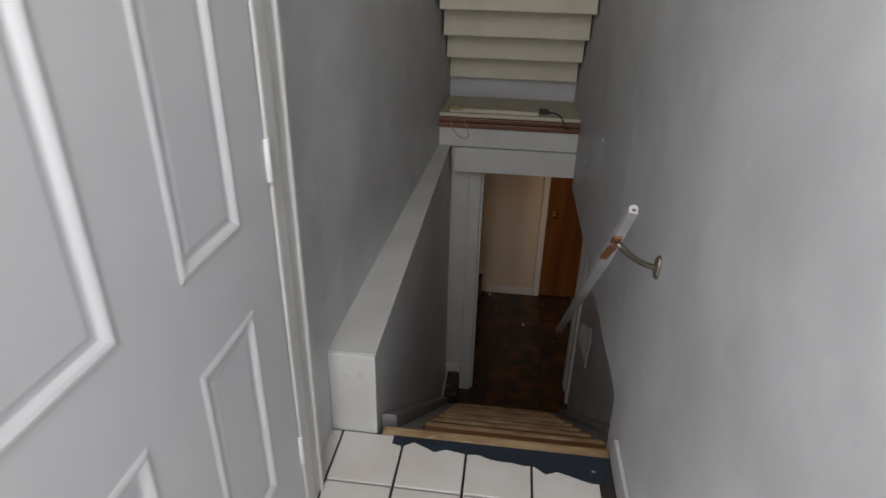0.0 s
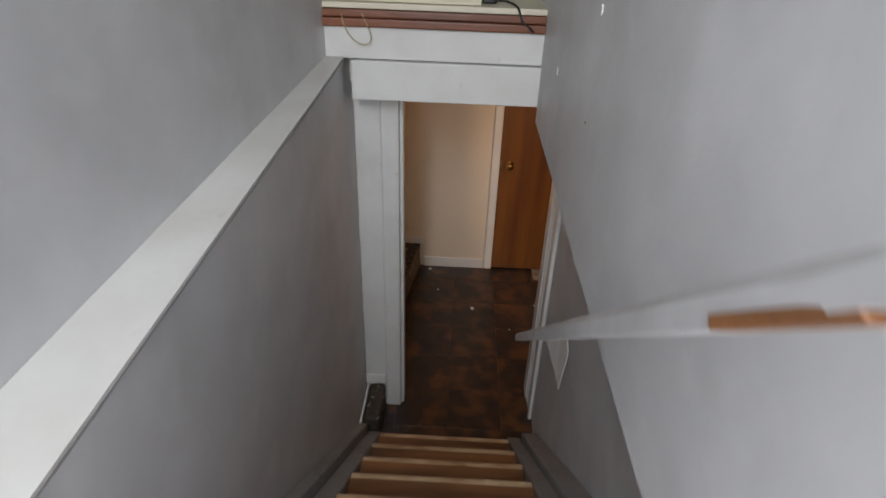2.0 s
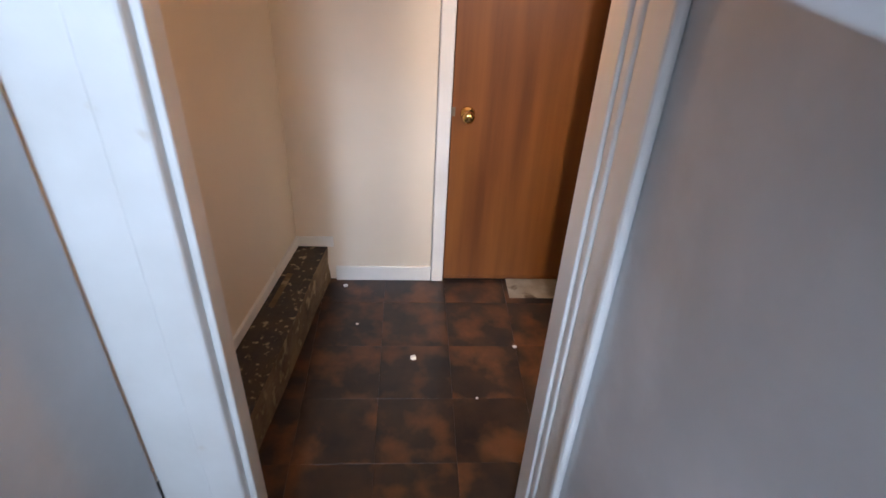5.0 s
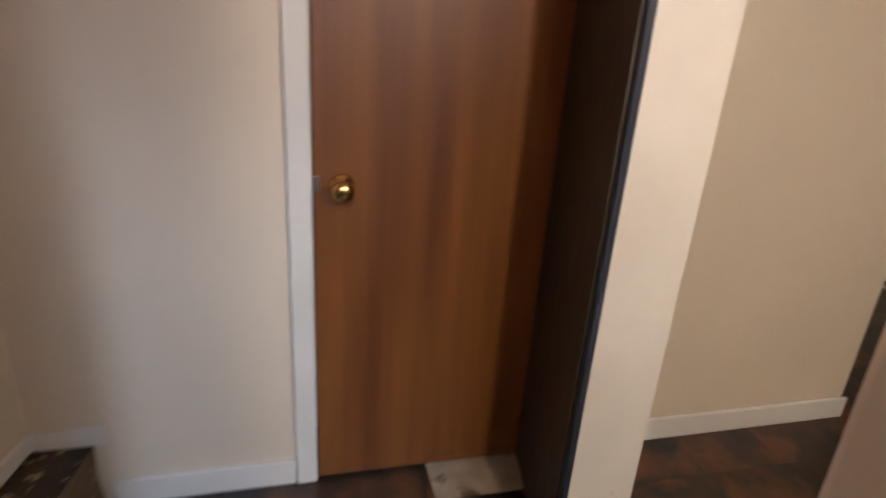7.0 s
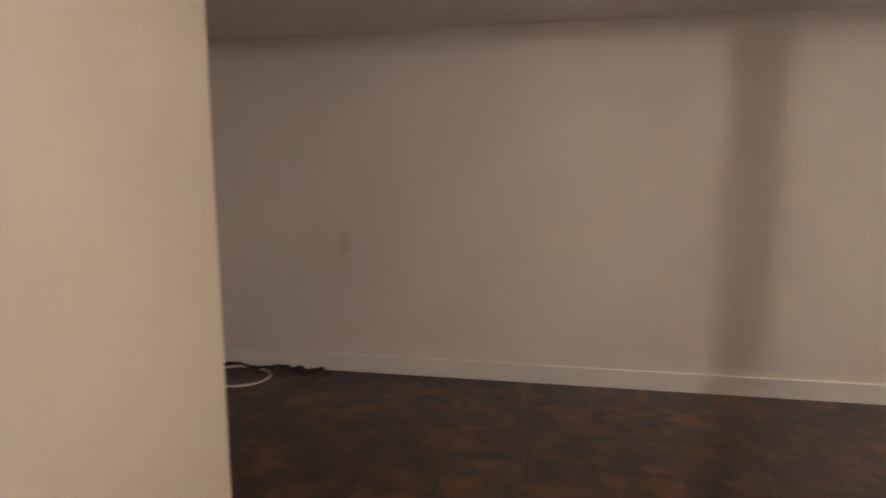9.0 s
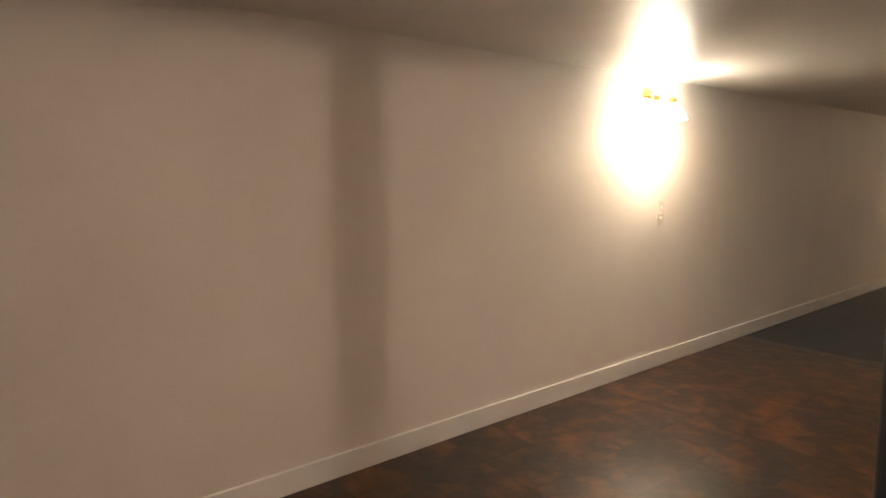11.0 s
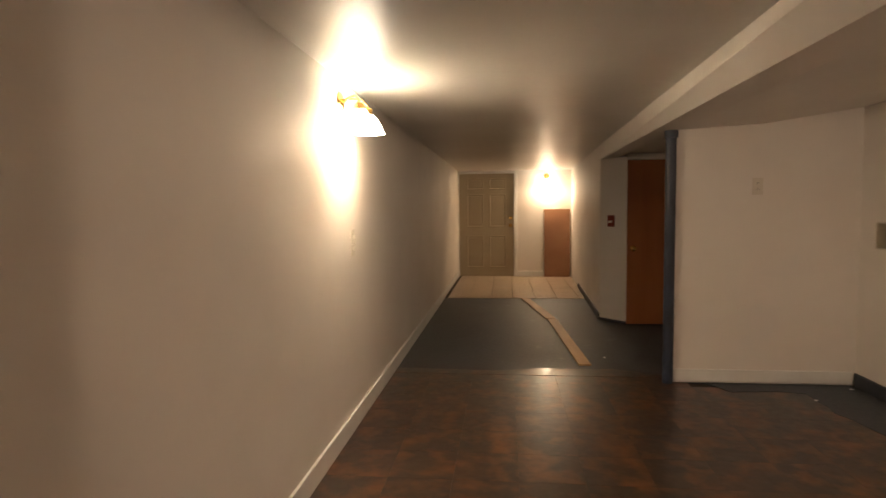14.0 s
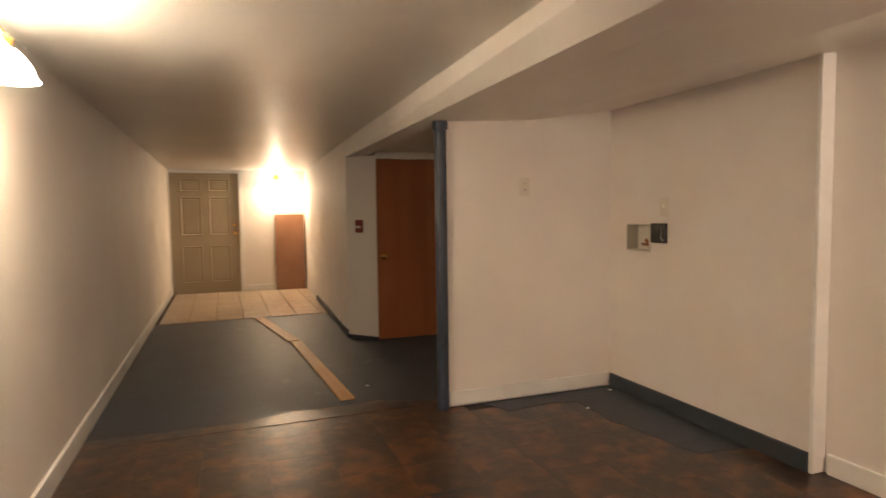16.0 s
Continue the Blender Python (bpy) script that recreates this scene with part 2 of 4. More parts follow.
structure("wall_landing_left_head", (-0.73, 0.42, 3.70), (-0.61, 1.44, TOP), GREY_PAINT, "pale grey painted wall over the door", "wall")
# entry wall behind the landing, with an open doorway to daylight
structure("wall_entry_left", (-0.73, -0.82, LAND - 0.2), (-0.53, -0.70, TOP), GREY_PAINT, "pale grey entry wall beside the doorway", "wall")
structure("wall_entry_right", (0.27, -0.82, LAND - 0.2), (0.45, -0.70, TOP), GREY_PAINT, "pale grey entry wall beside the doorway", "wall")
structure("wall_entry_head", (-0.53, -0.82, 3.74), (0.27, -0.70, TOP), GREY_PAINT, "pale grey entry wall over the doorway", "wall")
structure("ground", (-30, -40, LAND - 0.35), (0.5, -0.82, LAND - 0.25), CONCRETE, "plain ground outside the entry", "ground")
# right wall: upper face overhangs the lower, recessed one
bm = bmesh.new()
prism(bm, [(-0.70, LAND - 0.2), (1.86, LAND - 0.2), (1.90, 1.795), (3.0, 1.80), (3.83, 1.865), (4.32, 1.90), (4.32, TOP), (-0.70, TOP)], 0, 0.31, 0.45)
tagged(part("wall_stair_right", bm, GREY_PAINT), "pale grey painted stairwell wall with cut lower edge", "wall", "", "structure")
bm = bmesh.new()
prism(bm, [(1.50, 0.0), (4.20, 0.0), (4.20, 1.90), (1.50, 1.90)], 0, 0.50, 0.62)
tagged(part("wall_stair_right_lower", bm, GREY_PAINT), "grey recessed lower stairwell wall", "wall", "", "structure")
structure("wall_stair_right_underside", (0.312, 1.90, 1.805), (0.50, 3.83, 1.855), GREY_PAINT, "grey underside of the overhanging wall", "wall")
# left ledge: the lower wall stands proud and makes a shelf
bm = bmesh.new()
prism(bm, [(1.77, 0.0), (4.0, 0.0), (4.0, 2.02), (3.83, 2.02), (1.77, 1.955)], 0, -0.608, -0.462)
bmesh.ops.bevel(bm, geom=list(bm.edges), offset=0.006, segments=2, affect="EDGES")
tagged(part("wall_stair_left_ledge", bm, GREY_PAINT), "grey lower stair wall with white painted ledge", "wall", "", "structure")
bm = bmesh.new()
prism(bm, [(1.766, 1.960), (3.83, 2.025), (3.83, 2.032), (1.766, 1.967)], 0, -0.609, -0.458)
ledge = tagged(part("trim_ledge_top", bm, STAIR_WHITE), "white painted ledge top with soft edges", "ledge", "", "structure")
structure("trim_ledge_front", (-0.610, 1.757, LAND - 0.008), (-0.458, 1.768, 1.964), STAIR_WHITE, "white painted front of the stair ledge", "trim", 0.004)
structure("ceiling_stairwell", (-0.75, -0.82, TOP), (0.50, 4.40, TOP + 0.1), CEIL_PAINT, "plain ceiling over the stairwell", "ceiling")
structure("wall_stair_end", (-0.75, 4.32, 2.02), (0.50, 4.42, TOP), GREY_PAINT, "plain wall closing the stairwell", "wall")

# header over the foot of the stairs
structure("trim_header_lower", (-0.430, 3.82, 1.868), (0.312, 3.96, 2.022), STAIR_WHITE, "white painted header board over the stair foot", "trim", 0.004)
structure("trim_header_upper", (-0.545, 3.835, 2.026), (0.312, 3.98, 2.145), STAIR_WHITE, "white painted upper header board", "trim", 0.004)
structure("trim_shelf_edge", (-0.545, 3.812, 2.147), (0.312, 3.96, 2.178), RED_WOOD, "red-brown varnished wood edge of the shelf", "trim", 0.006)
structure("trim_shelf_edge_upper", (-0.545, 3.818, 2.180), (0.312, 3.96, 2.208), RED_WOOD, "red-brown varnished wood strip under the shelf", "trim", 0.006)
structure("floor_shelf", (-0.545, 3.83, 2.210), (0.312, 4.32, 2.232), BEIGE_BOARD, "cream board shelf over the header", "shelf", 0.003)

# underside of the upper flight
flight = thing("upper_staircase", "cream painted underside of the stairs going up", "staircase", kind="structure")
for k in range(12):
    y, z = 4.22 - 0.20 * k, 2.375 + 0.15 * k
    bm = bmesh.new()
    add_box(bm, (-0.515, y, z), (0.300, y + 0.022, z + 0.172), 0.003, Matrix.Translation((0, y, z)) @ Matrix.Rotation(radians(-7), 4, "X") @ Matrix.Translation((0, -y, -z)))
    part("riser_board", bm, BEIGE_BOARD, flight)
    box_part("tread_board", (-0.515, y + 0.022, z - 0.004), (0.300, y + 0.24, z + 0.018), BEIGE_BOARD, flight)

# ---- structure: hall at the stair foot ----
structure("trim_hall_post", (-0.462, 4.002, 0.0), (-0.345, 4.10, 1.90), STAIR_WHITE, "white painted door post at the stair foot", "door frame", 0.004)
structure("trim_hall_post_casing", (-0.345, 3.99, 0.0), (-0.262, 4.115, 1.90), STAIR_WHITE, "white painted door casing at the stair foot", "door frame", 0.008)
structure("trim_hall_post_edge", (-0.262, 4.02, 0.0), (-0.245, 4.09, 1.90), STAIR_WHITE, "white painted door stop strip", "door frame", 0.004)
hall_turn = pose(-0.50, 5.07, 0, 0, 0, -10)
bm = bmesh.new()
add_box(bm, (-0.12, -1.02, 0), (0, 0.62, 1.92), 0, hall_turn)
tagged(part("wall_hall_left", bm, PEACH_PAINT), "cream painted hall wall in warm light", "wall", "", "structure")
bm = bmesh.new()
prism(bm, [(0.0, -0.95), (0.205, -0.95), (0.148, 0.51), (0.0, 0.51)], 2, 0.0, 0.20)
bmesh.ops.transform(bm, matrix=hall_turn, verts=bm.verts)
bmesh.ops.subdivide_edges(bm, edges=list(bm.edges), cuts=5, use_grid_fill=True)
for v in bm.verts:
    v.co += Vector((noise.noise(v.co * 9), 0, noise.noise(v.co * 9 + Vector((5, 3, 1))))) * 0.010
    v.co.z = max(v.co.z, 0)
footing = part("wall_hall_plinth", bm, PLINTH)
footing.data.materials.append(PLINTH_SIDE)
for face in footing.data.polygons:
    if face.normal.x > 0.6 or noise.noise(face.center * 11) > 0.38:
        face.material_index = 1
tagged(footing, "crumbling tar-stained concrete footing along the wall", "footing", "", "structure")
bm = bmesh.new()
add_box(bm, (0.0, -0.95, 0.212), (0.014, 0.49, 0.262), 0.003, hall_turn)
tagged(part("baseboard_hall_left", bm, WHITE_PAINT), "narrow cream strip above the concrete footing", "baseboard", "", "structure")
structure("wall_hall_end", (-0.56, 5.552, 0.0), (0.25, 5.67, CEIL), PEACH_PAINT, "cream painted hall end wall beside the door", "wall")
structure("wall_hall_end_head", (0.25, 5.552, 1.88), (0.962, 5.67, CEIL), PEACH_PAINT, "cream painted wall over the door", "wall")
structure("trim_hall_door", (0.252, 5.532, 0.0), (0.312, 5.66, 1.88), WHITE_PAINT, "cream painted door casing with shadow gap", "door frame", 0.006)
structure("baseboard_hall_end", (-0.232, 5.537, 0.0), (0.250, 5.5505, 0.085), WHITE_PAINT, "white painted hall baseboard", "baseboard", 0.004)
structure("trim_footing_cap", (-0.42, 5.540, 0.205), (-0.235, 5.5505, 0.262), WHITE_PAINT, "white painted strip over the footing end", "trim", 0.003)
bm = bmesh.new()
prism(bm, [(0.868, 5.082), (1.048, 5.082), (1.056, 5.67), (0.968, 5.67)], 2, 0.0, CEIL)
bmesh.ops.bevel(bm, geom=list(bm.edges), offset=0.005, segments=2, affect="EDGES")
tagged(part("wall_stub", bm, WHITE_PAINT), "white painted stub wall beside the wooden door", "wall", "", "structure")
# thin facing on the stub's side that carries its shade as dark colour
bm = bmesh.new()
prism(bm, [(0.851, 5.098), (0.867, 5.095), (0.966, 5.66), (0.950, 5.545)], 2, 0.0, 1.90)
tagged(part("trim_stub_side", bm, SHADED_STUB_SIDE), "side of the stub wall in the door recess, coloured dark for shade", "door frame", "", "structure")
structure("trim_stub_filler", (0.855, 5.078, 0.0), (0.872, 5.096, 1.90), POST_BLUE, "rough blue-grey filler strip on the stub edge", "trim", 0.005)
structure("wall_panel", (1.050, 5.555, 0.0), (2.25, 5.67, CEIL), PEACH_PAINT, "cream painted wall panel beside the stub", "wall", 0.004)
structure("wall_panel_side", (2.13, 5.67, 0.0), (2.25, NORTH_Y, CEIL), CREAM_PAINT, "cream painted return wall", "wall")
structure("baseboard_panel", (1.054, 5.540, 0.0), (2.262, 5.5535, 0.085), WHITE_PAINT, "white painted baseboard along the panel", "baseboard", 0.004)

# ---- structure: the long room ----
structure("wall_long", (LONG_X, FAR_Y - 0.1, -0.05), (LONG_X + 0.12, NORTH_Y + 0.1, CEIL + 0.05), CREAM_PAINT, "long cream painted basement wall", "wall")
structure("wall_north", (2.13, NORTH_Y, -0.05), (LONG_X, NORTH_Y + 0.12, CEIL + 0.05), CREAM_PAINT, "cream painted end wall of the room", "wall")
structure("baseboard_long", (LONG_X - 0.016, -3.43, 0.0), (LONG_X - 0.0005, NORTH_Y, 0.105), WHITE_PAINT, "white painted baseboard along the long wall", "baseboard", 0.004)
structure("baseboard_north", (2.252, NORTH_Y - 0.016, 0.0), (LONG_X - 0.018, NORTH_Y - 0.0005, 0.105), WHITE_PAINT, "white painted baseboard at the end wall", "baseboard", 0.004)
structure("baseboard_long_far", (LONG_X - 0.014, FAR_Y, 0.002), (LONG_X - 0.0005, -3.43, 0.10), WHITE_PAINT, "cream painted baseboard in the far lobby", "baseboard", 0.004)
bm = bmesh.new()
add_box(bm, (1.78, FAR_Y - 0.1, CEIL), (2.05, -1.95, CEIL + 0.12))
add_box(bm, (2.05, FAR_Y - 0.1, CEIL), (LONG_X + 0.1, 5.56, CEIL + 0.12))
add_box(bm, (2.13, 5.56, CEIL), (LONG_X + 0.1, NORTH_Y + 0.1, CEIL + 0.12))
bmesh.ops.subdivide_edges(bm, edges=list(bm.edges), cuts=30, use_grid_fill=True)
for v in bm.verts:
    if abs(v.co.z - CEIL) < 0.001:
        v.co.z += 0.006 * noise.noise(v.co * 1.1) + 0.003 * noise.noise(v.co * 4)
tagged(part("ceiling", bm, CEIL_PAINT, smooth=False), "cream satin painted basement ceiling with uneven seams", "ceiling", "", "structure")
bm = bmesh.new()
ends = [[bm.verts.new((x, y, z)) for x, z in sec] for y, sec in ((-1.934, ((1.93, 1.765), (2.079, 1.765), (2.080, CEIL + 0.004), (1.93, CEIL + 0.1))), (5.55, ((1.93, 1.765), (2.14, 1.765), (2.28, CEIL + 0.004), (1.93, CEIL + 0.1))))]
for q in range(4):
    bm.faces.new((ends[0][q], ends[0][(q + 1) % 4], ends[1][(q + 1) % 4], ends[1][q]))
bm.faces.new(ends[0])
bm.faces.new(ends[1])
bmesh.ops.recalc_face_normals(bm, faces=bm.faces)
tagged(part("beam", bm, CREAM_PAINT), "cream boxed beam along the ceiling", "beam", "", "structure")
bm = bmesh.new()
prism(bm, [(0.60, 1.91), (1.35, 1.80), (1.93, 1.769), (1.93, 2.0), (0.60, 2.0)], 1, 0.38, 4.30)
tagged(part("ceiling_side", bm, CEIL_PAINT), "lowered cream ceiling beside the beam", "ceiling", "", "structure")
structure("ceiling_hall", (-0.75, 3.965, 1.902), (1.93, 5.70, 2.02), CEIL_PAINT, "cream ceiling of the hall", "ceiling")
# wall between stairs and room, its end cased
structure("wall_room_inner", (0.62, 1.90, 0.0), (0.66, 4.20, 1.92), CREAM_PAINT, "cream painted inner wall of the room", "wall")
for i, (x0, x1, y0, y1) in enumerate(((0.500, 0.672, 4.20, 4.235), (0.525, 0.664, 4.235, 4.278), (0.548, 0.655, 4.278, 4.327))):
    structure("trim_opening_%d" % (i + 1), (x0, y0, 0.0), (x1, y1, 1.90), WHITE_PAINT, "white fluted door casing at the wall end", "door frame", 0.008)
structure("trim_opening_4", (0.476, 4.10, 0.0), (0.4995, 4.198, 1.90), WHITE_PAINT, "white flat casing board on the stair wall", "door frame", 0.006)
structure("trim_opening_6", (0.486, 3.965, 0.0), (0.4995, 4.055, 1.86), WHITE_PAINT, "white fluted casing board on the stair wall", "door frame", 0.006)
structure("trim_opening_7", (0.478, 3.930, 0.0), (0.4995, 3.963, 1.86), WHITE_PAINT, "white rounded outer bead of the casing", "door frame", 0.009)
structure("trim_opening_5", (0.482, 4.06, 0.0), (0.4995, 4.098, 1.90), WHITE_PAINT, "white casing moulding on the stair wall", "door frame", 0.007)
# utility corner
structure("wall_utility_back", (0.60, 0.28, 0.0), (1.935, 0.40, 1.95), CREAM_PAINT, "white painted utility corner wall", "wall")
bm = bmesh.new()
for lo, hi in (((0.60, 0.40, 0), (0.73, 0.575, 1.95)), ((0.60, 0.80, 0), (0.73, 1.88, 1.95)), ((0.60, 0.575, 0), (0.73, 0.80, 0.955)), ((0.60, 0.575, 1.13), (0.73, 0.80, 1.95))):
    add_box(bm, lo, hi)
tagged(part("wall_utility_side", bm, CREAM_PAINT), "white painted utility wall with a valve box opening", "wall", "", "structure")
structure("trim_utility_edge", (0.655, 1.88, 0.0), (0.740, 1.904, 1.90), WHITE_PAINT, "white painted corner trim strip", "trim", 0.006)
structure("baseboard_utility_back", (0.75, 0.4005, 0.012), (1.935, 0.416, 0.10), WHITE_PAINT, "white painted baseboard in the utility corner", "baseboard", 0.004)
structure("baseboard_utility_side", (0.7305, 0.42, 0.0), (0.748, 1.878, 0.095), DARK_SLATE, "slate blue painted baseboard", "baseboard", 0.004)
structure("baseboard_room_inner", (0.6605, 1.925, 0.0), (0.678, 4.19, 0.095), WHITE_PAINT, "white painted baseboard of the inner wall", "baseboard", 0.004)
# corridor right side
bm = bmesh.new()
prism(bm, [(1.96, -1.935), (2.08, -1.935), (1.935, FAR_Y), (1.80, FAR_Y)], 2, -0.05, CEIL + 0.05)
tagged(part("wall_corridor_right", bm, CREAM_PAINT), "cream painted corridor wall", "wall", "", "structure")
bm = bmesh.new()
prism(bm, [(2.08, -1.935), (1.845, -1.685), (1.845, -1.78), (1.96, -1.935)], 2, 0.0, 1.765)
tagged(part("wall_corridor_corner", bm, CREAM_PAINT), "cream painted angled corner wall", "wall", "", "structure")
structure("wall_closet_head", (0.60, -1.76, 1.735), (1.845, -1.66, 1.80), CREAM_PAINT, "cream painted wall over the closet door", "wall")
structure("wall_closet_right", (0.60, -1.76, 0.0), (1.09, -1.66, 1.735), CREAM_PAINT, "cream painted wall beside the closet door", "wall")
structure("wall_closet_end", (0.60, -1.66, 0.0), (0.72, 0.28, 1.80), CREAM_PAINT, "plain recess wall", "wall")
structure("ceiling_recess", (0.60, -1.76, 1.80), (1.93, 0.279, 1.92), CEIL_PAINT, "cream ceiling of the closet recess", "ceiling")
bm = bmesh.new()
prism(bm, [(2.0805, -1.94), (2.094, -1.94), (2.000, -4.60), (1.987, -4.60)], 2, 0.0, 0.075)
tagged(part("baseboard_corridor", bm, DARK_SLATE), "slate blue painted corridor baseboard", "baseboard", "", "structure")
bm = bmesh.new()
prism(bm, [(2.092, -1.935), (1.857, -1.677), (1.845, -1.684), (2.08, -1.934)], 2, 0.0, 0.03)
tagged(part("baseboard_corner", bm, DARK_SLATE), "slate blue edge at the angled corner", "baseboard", "", "structure")
# far wall with the exit doorway
structure("wall_far_right", (1.80, FAR_Y - 0.12, -0.05), (2.93, FAR_Y, CEIL + 0.05), CREAM_PAINT, "white painted far wall beside the exit door", "wall")
# unseen backing slabs, added to seal gaps against the sky light
structure("wall_behind_exit", (1.78, FAR_Y - 0.32, -0.05), (LONG_X + 0.12, FAR_Y - 0.22, CEIL + 0.1), CREAM_PAINT, "unseen backing wall added behind the exit door", "wall")
structure("wall_closet_rear", (0.60, -2.05, -0.05), (1.96, -1.95, 1.95), CREAM_PAINT, "unseen backing wall added behind the closet door", "wall")
structure("ceiling_closet", (0.60, -2.05, 1.80), (1.96, -1.76, 1.92), CEIL_PAINT, "unseen cover added over the closet gap", "ceiling")
structure("wall_hall_rear", (-0.80, 5.80, -0.05), (2.13, 5.92, 2.0), CREAM_PAINT, "unseen backing wall added behind the hall end", "wall")
structure("wall_outer_left", (-0.92, 1.40, -0.1), (-0.80, 5.92, 2.3), GREY_PAINT, "unseen backing wall added behind the stair wall", "wall")
structure("trim_far_left", (3.955, FAR_Y - 0.1, 0.0), (3.9715, FAR_Y + 0.012, 1.915), WHITE_PAINT, "cream painted exit door casing", "door frame", 0.004)
structure("trim_far_right", (2.905, FAR_Y - 0.1, 0.0), (2.962, FAR_Y + 0.014, 1.915), WHITE_PAINT, "cream painted exit door casing", "door frame", 0.004)
structure("trim_far_head", (2.962, FAR_Y - 0.1, 1.875), (3.955, FAR_Y + 0.012, 1.915), WHITE_PAINT, "cream painted exit door head casing", "door frame", 0.004)
structure("baseboard_far", (1.94, FAR_Y, 0.002), (2.903, FAR_Y + 0.014, 0.10), WHITE_PAINT, "white painted far wall baseboard", "baseboard", 0.004)

# floors
structure("floor", (-0.80, 0.19, -0.12), (LONG_X + 0.05, NORTH_Y + 0.05, -0.008), GROUT, "dark basement subfloor under vinyl tiles", "floor")
structure("floor_painted", (0.60, -3.46, -0.12), (LONG_X + 0.05, 0.19, -0.004), DARK_SLATE, "slate blue painted concrete floor", "floor")
structure("floor_far", (1.78, FAR_Y - 0.2, -0.12), (LONG_X + 0.05, -3.46, -0.010), GROUT, "floor slab of the far lobby", "floor")
def ragged(corners, step=0.05, amount=0.018, seed=0.0):
    """Points along an open line of corners, pushed about by noise, as torn sheet edges are."""
    pts = []
    for (x0, y0), (x1, y1) in zip(corners, corners[1:]):
        count = max(1, int(math.hypot(x1 - x0, y1 - y0) / step))
        for k in range(count):
            f = k / count
            x, y = x0 + (x1 - x0) * f, y0 + (y1 - y0) * f
            pts.append((x + amount * noise.noise(Vector((x * 9, y * 9, seed))), y + amount * noise.noise(Vector((x * 9, y * 9, seed + 7)))))
    return pts + [corners[-1]]


bm = bmesh.new()
prism(bm, [(0.735, 0.405), (1.93, 0.405), *ragged([(1.72, 0.415), (1.62, 0.60), (1.30, 0.58), (1.14, 0.62), (1.15, 0.98), (1.09, 1.26), (1.05, 1.53), (0.74, 1.57)])], 2, -0.006, 0.0030)
tagged(part("floor_patch_blue", bm, DARK_SLATE), "slate blue painted floor where the vinyl is torn away", "floor", "", "structure")
bm = bmesh.new()
prism(bm, [(LONG_X - 0.02, 0.30), *ragged([(LONG_X - 0.02, 0.16), (3.13, 0.19), (2.85, 0.10), (2.59, 0.12), (2.30, 0.09), (2.11, 0.17), (2.08, 0.30)], seed=3.0)], 2, -0.006, 0.0018)
tagged(part("floor_vinyl_edge", bm, VINYL), "torn edge of the slate pattern vinyl", "floor", "", "structure")
bm = bmesh.new()
prism(bm, [(0.645, 5.40), (0.948, 5.40), (0.948, 5.56), (0.645, 5.56)], 2, -0.0075, 0.0022)
tagged(part("floor_patch_bare", bm, CONCRETE), "bare stained concrete patch where a tile is missing", "floor", "", "structure")


# ---- stairs ----
RUN, RISE = 0.227, LAND / 9
stairs = thing("staircase", "worn brown wooden basement stairs with rubbed pale edges", "staircase", kind="structure")
for k in range(1, 9):
    y, z = 1.79 + RUN * k, LAND - RISE * k
    bm = bmesh.new()
    add_box(bm, (-0.335, y - RUN - 0.005, z - 0.030), (0.338, y - 0.012, z - 0.001), 0.003)
    step = part("tread", bm, TREAD_WOOD, stairs)
    bm = bmesh.new()
    add_box(bm, (-0.335, y - 0.012, z - 0.032), (0.338, y + 0.014, z + 0.001), 0.010)
    part("nosing", bm, NOSE_WOOD, step, "rubbed pale wooden edge")
    box_part("riser", (-0.335, y - 0.030, z - RISE), (0.338, y - 0.008, z - 0.030), TREAD_WOOD, stairs)
bm = bmesh.new()
add_box(bm, (-0.445, 1.752, LAND - 0.038), (0.300, 1.800, LAND - 0.004), 0.010)
part("nosing", bm, NOSE_WOOD, stairs, "rubbed wooden landing edge")
box_part("riser", (-0.445, 1.768, LAND - RISE), (0.300, 1.788, LAND - 0.038), TREAD_WOOD, stairs)


def string(x0, x1, rise):
    bm = bmesh.new()
    a, b = 1.83, 3.70
    sl = RISE / RUN
    za, zb = LAND - RISE + 0.20 * rise, LAND - RISE - (b - a) * sl + 0.20 * rise
    prism(bm, [(a, za - 0.22), (a, za), (b, max(zb, 0.03)), (b, 0.0), (3.5, 0.0)], 0, x0, x1)
    bmesh.ops.bevel(bm, geom=list(bm.edges), offset=0.005, segments=1, affect="EDGES")
    part("stringer", bm, STRING_GREY, stairs, "scuffed grey painted stringer board")


string(-0.460, -0.408, 1.0)
string(-0.406, -0.337, 0.72)
string(0.340, 0.410, 0.75)
string(0.412, 0.498, 0.95)
bm = bmesh.new()
edge = [(-0.40 + 0.035 * k, 1.716 - 0.00022 * k * k - 0.034 * noise.noise(Vector((k * 0.83, 0, 0)))) for k in range(20)]
prism(bm, [(-0.40, 1.751), *edge, (0.295, 1.751)], 2, LAND - 0.0095, LAND + 0.0018)
tagged(part("floor_chipped_strip", bm, BLUE_CHIP), "chipped blue paint along the landing edge", "floor", "", "structure")

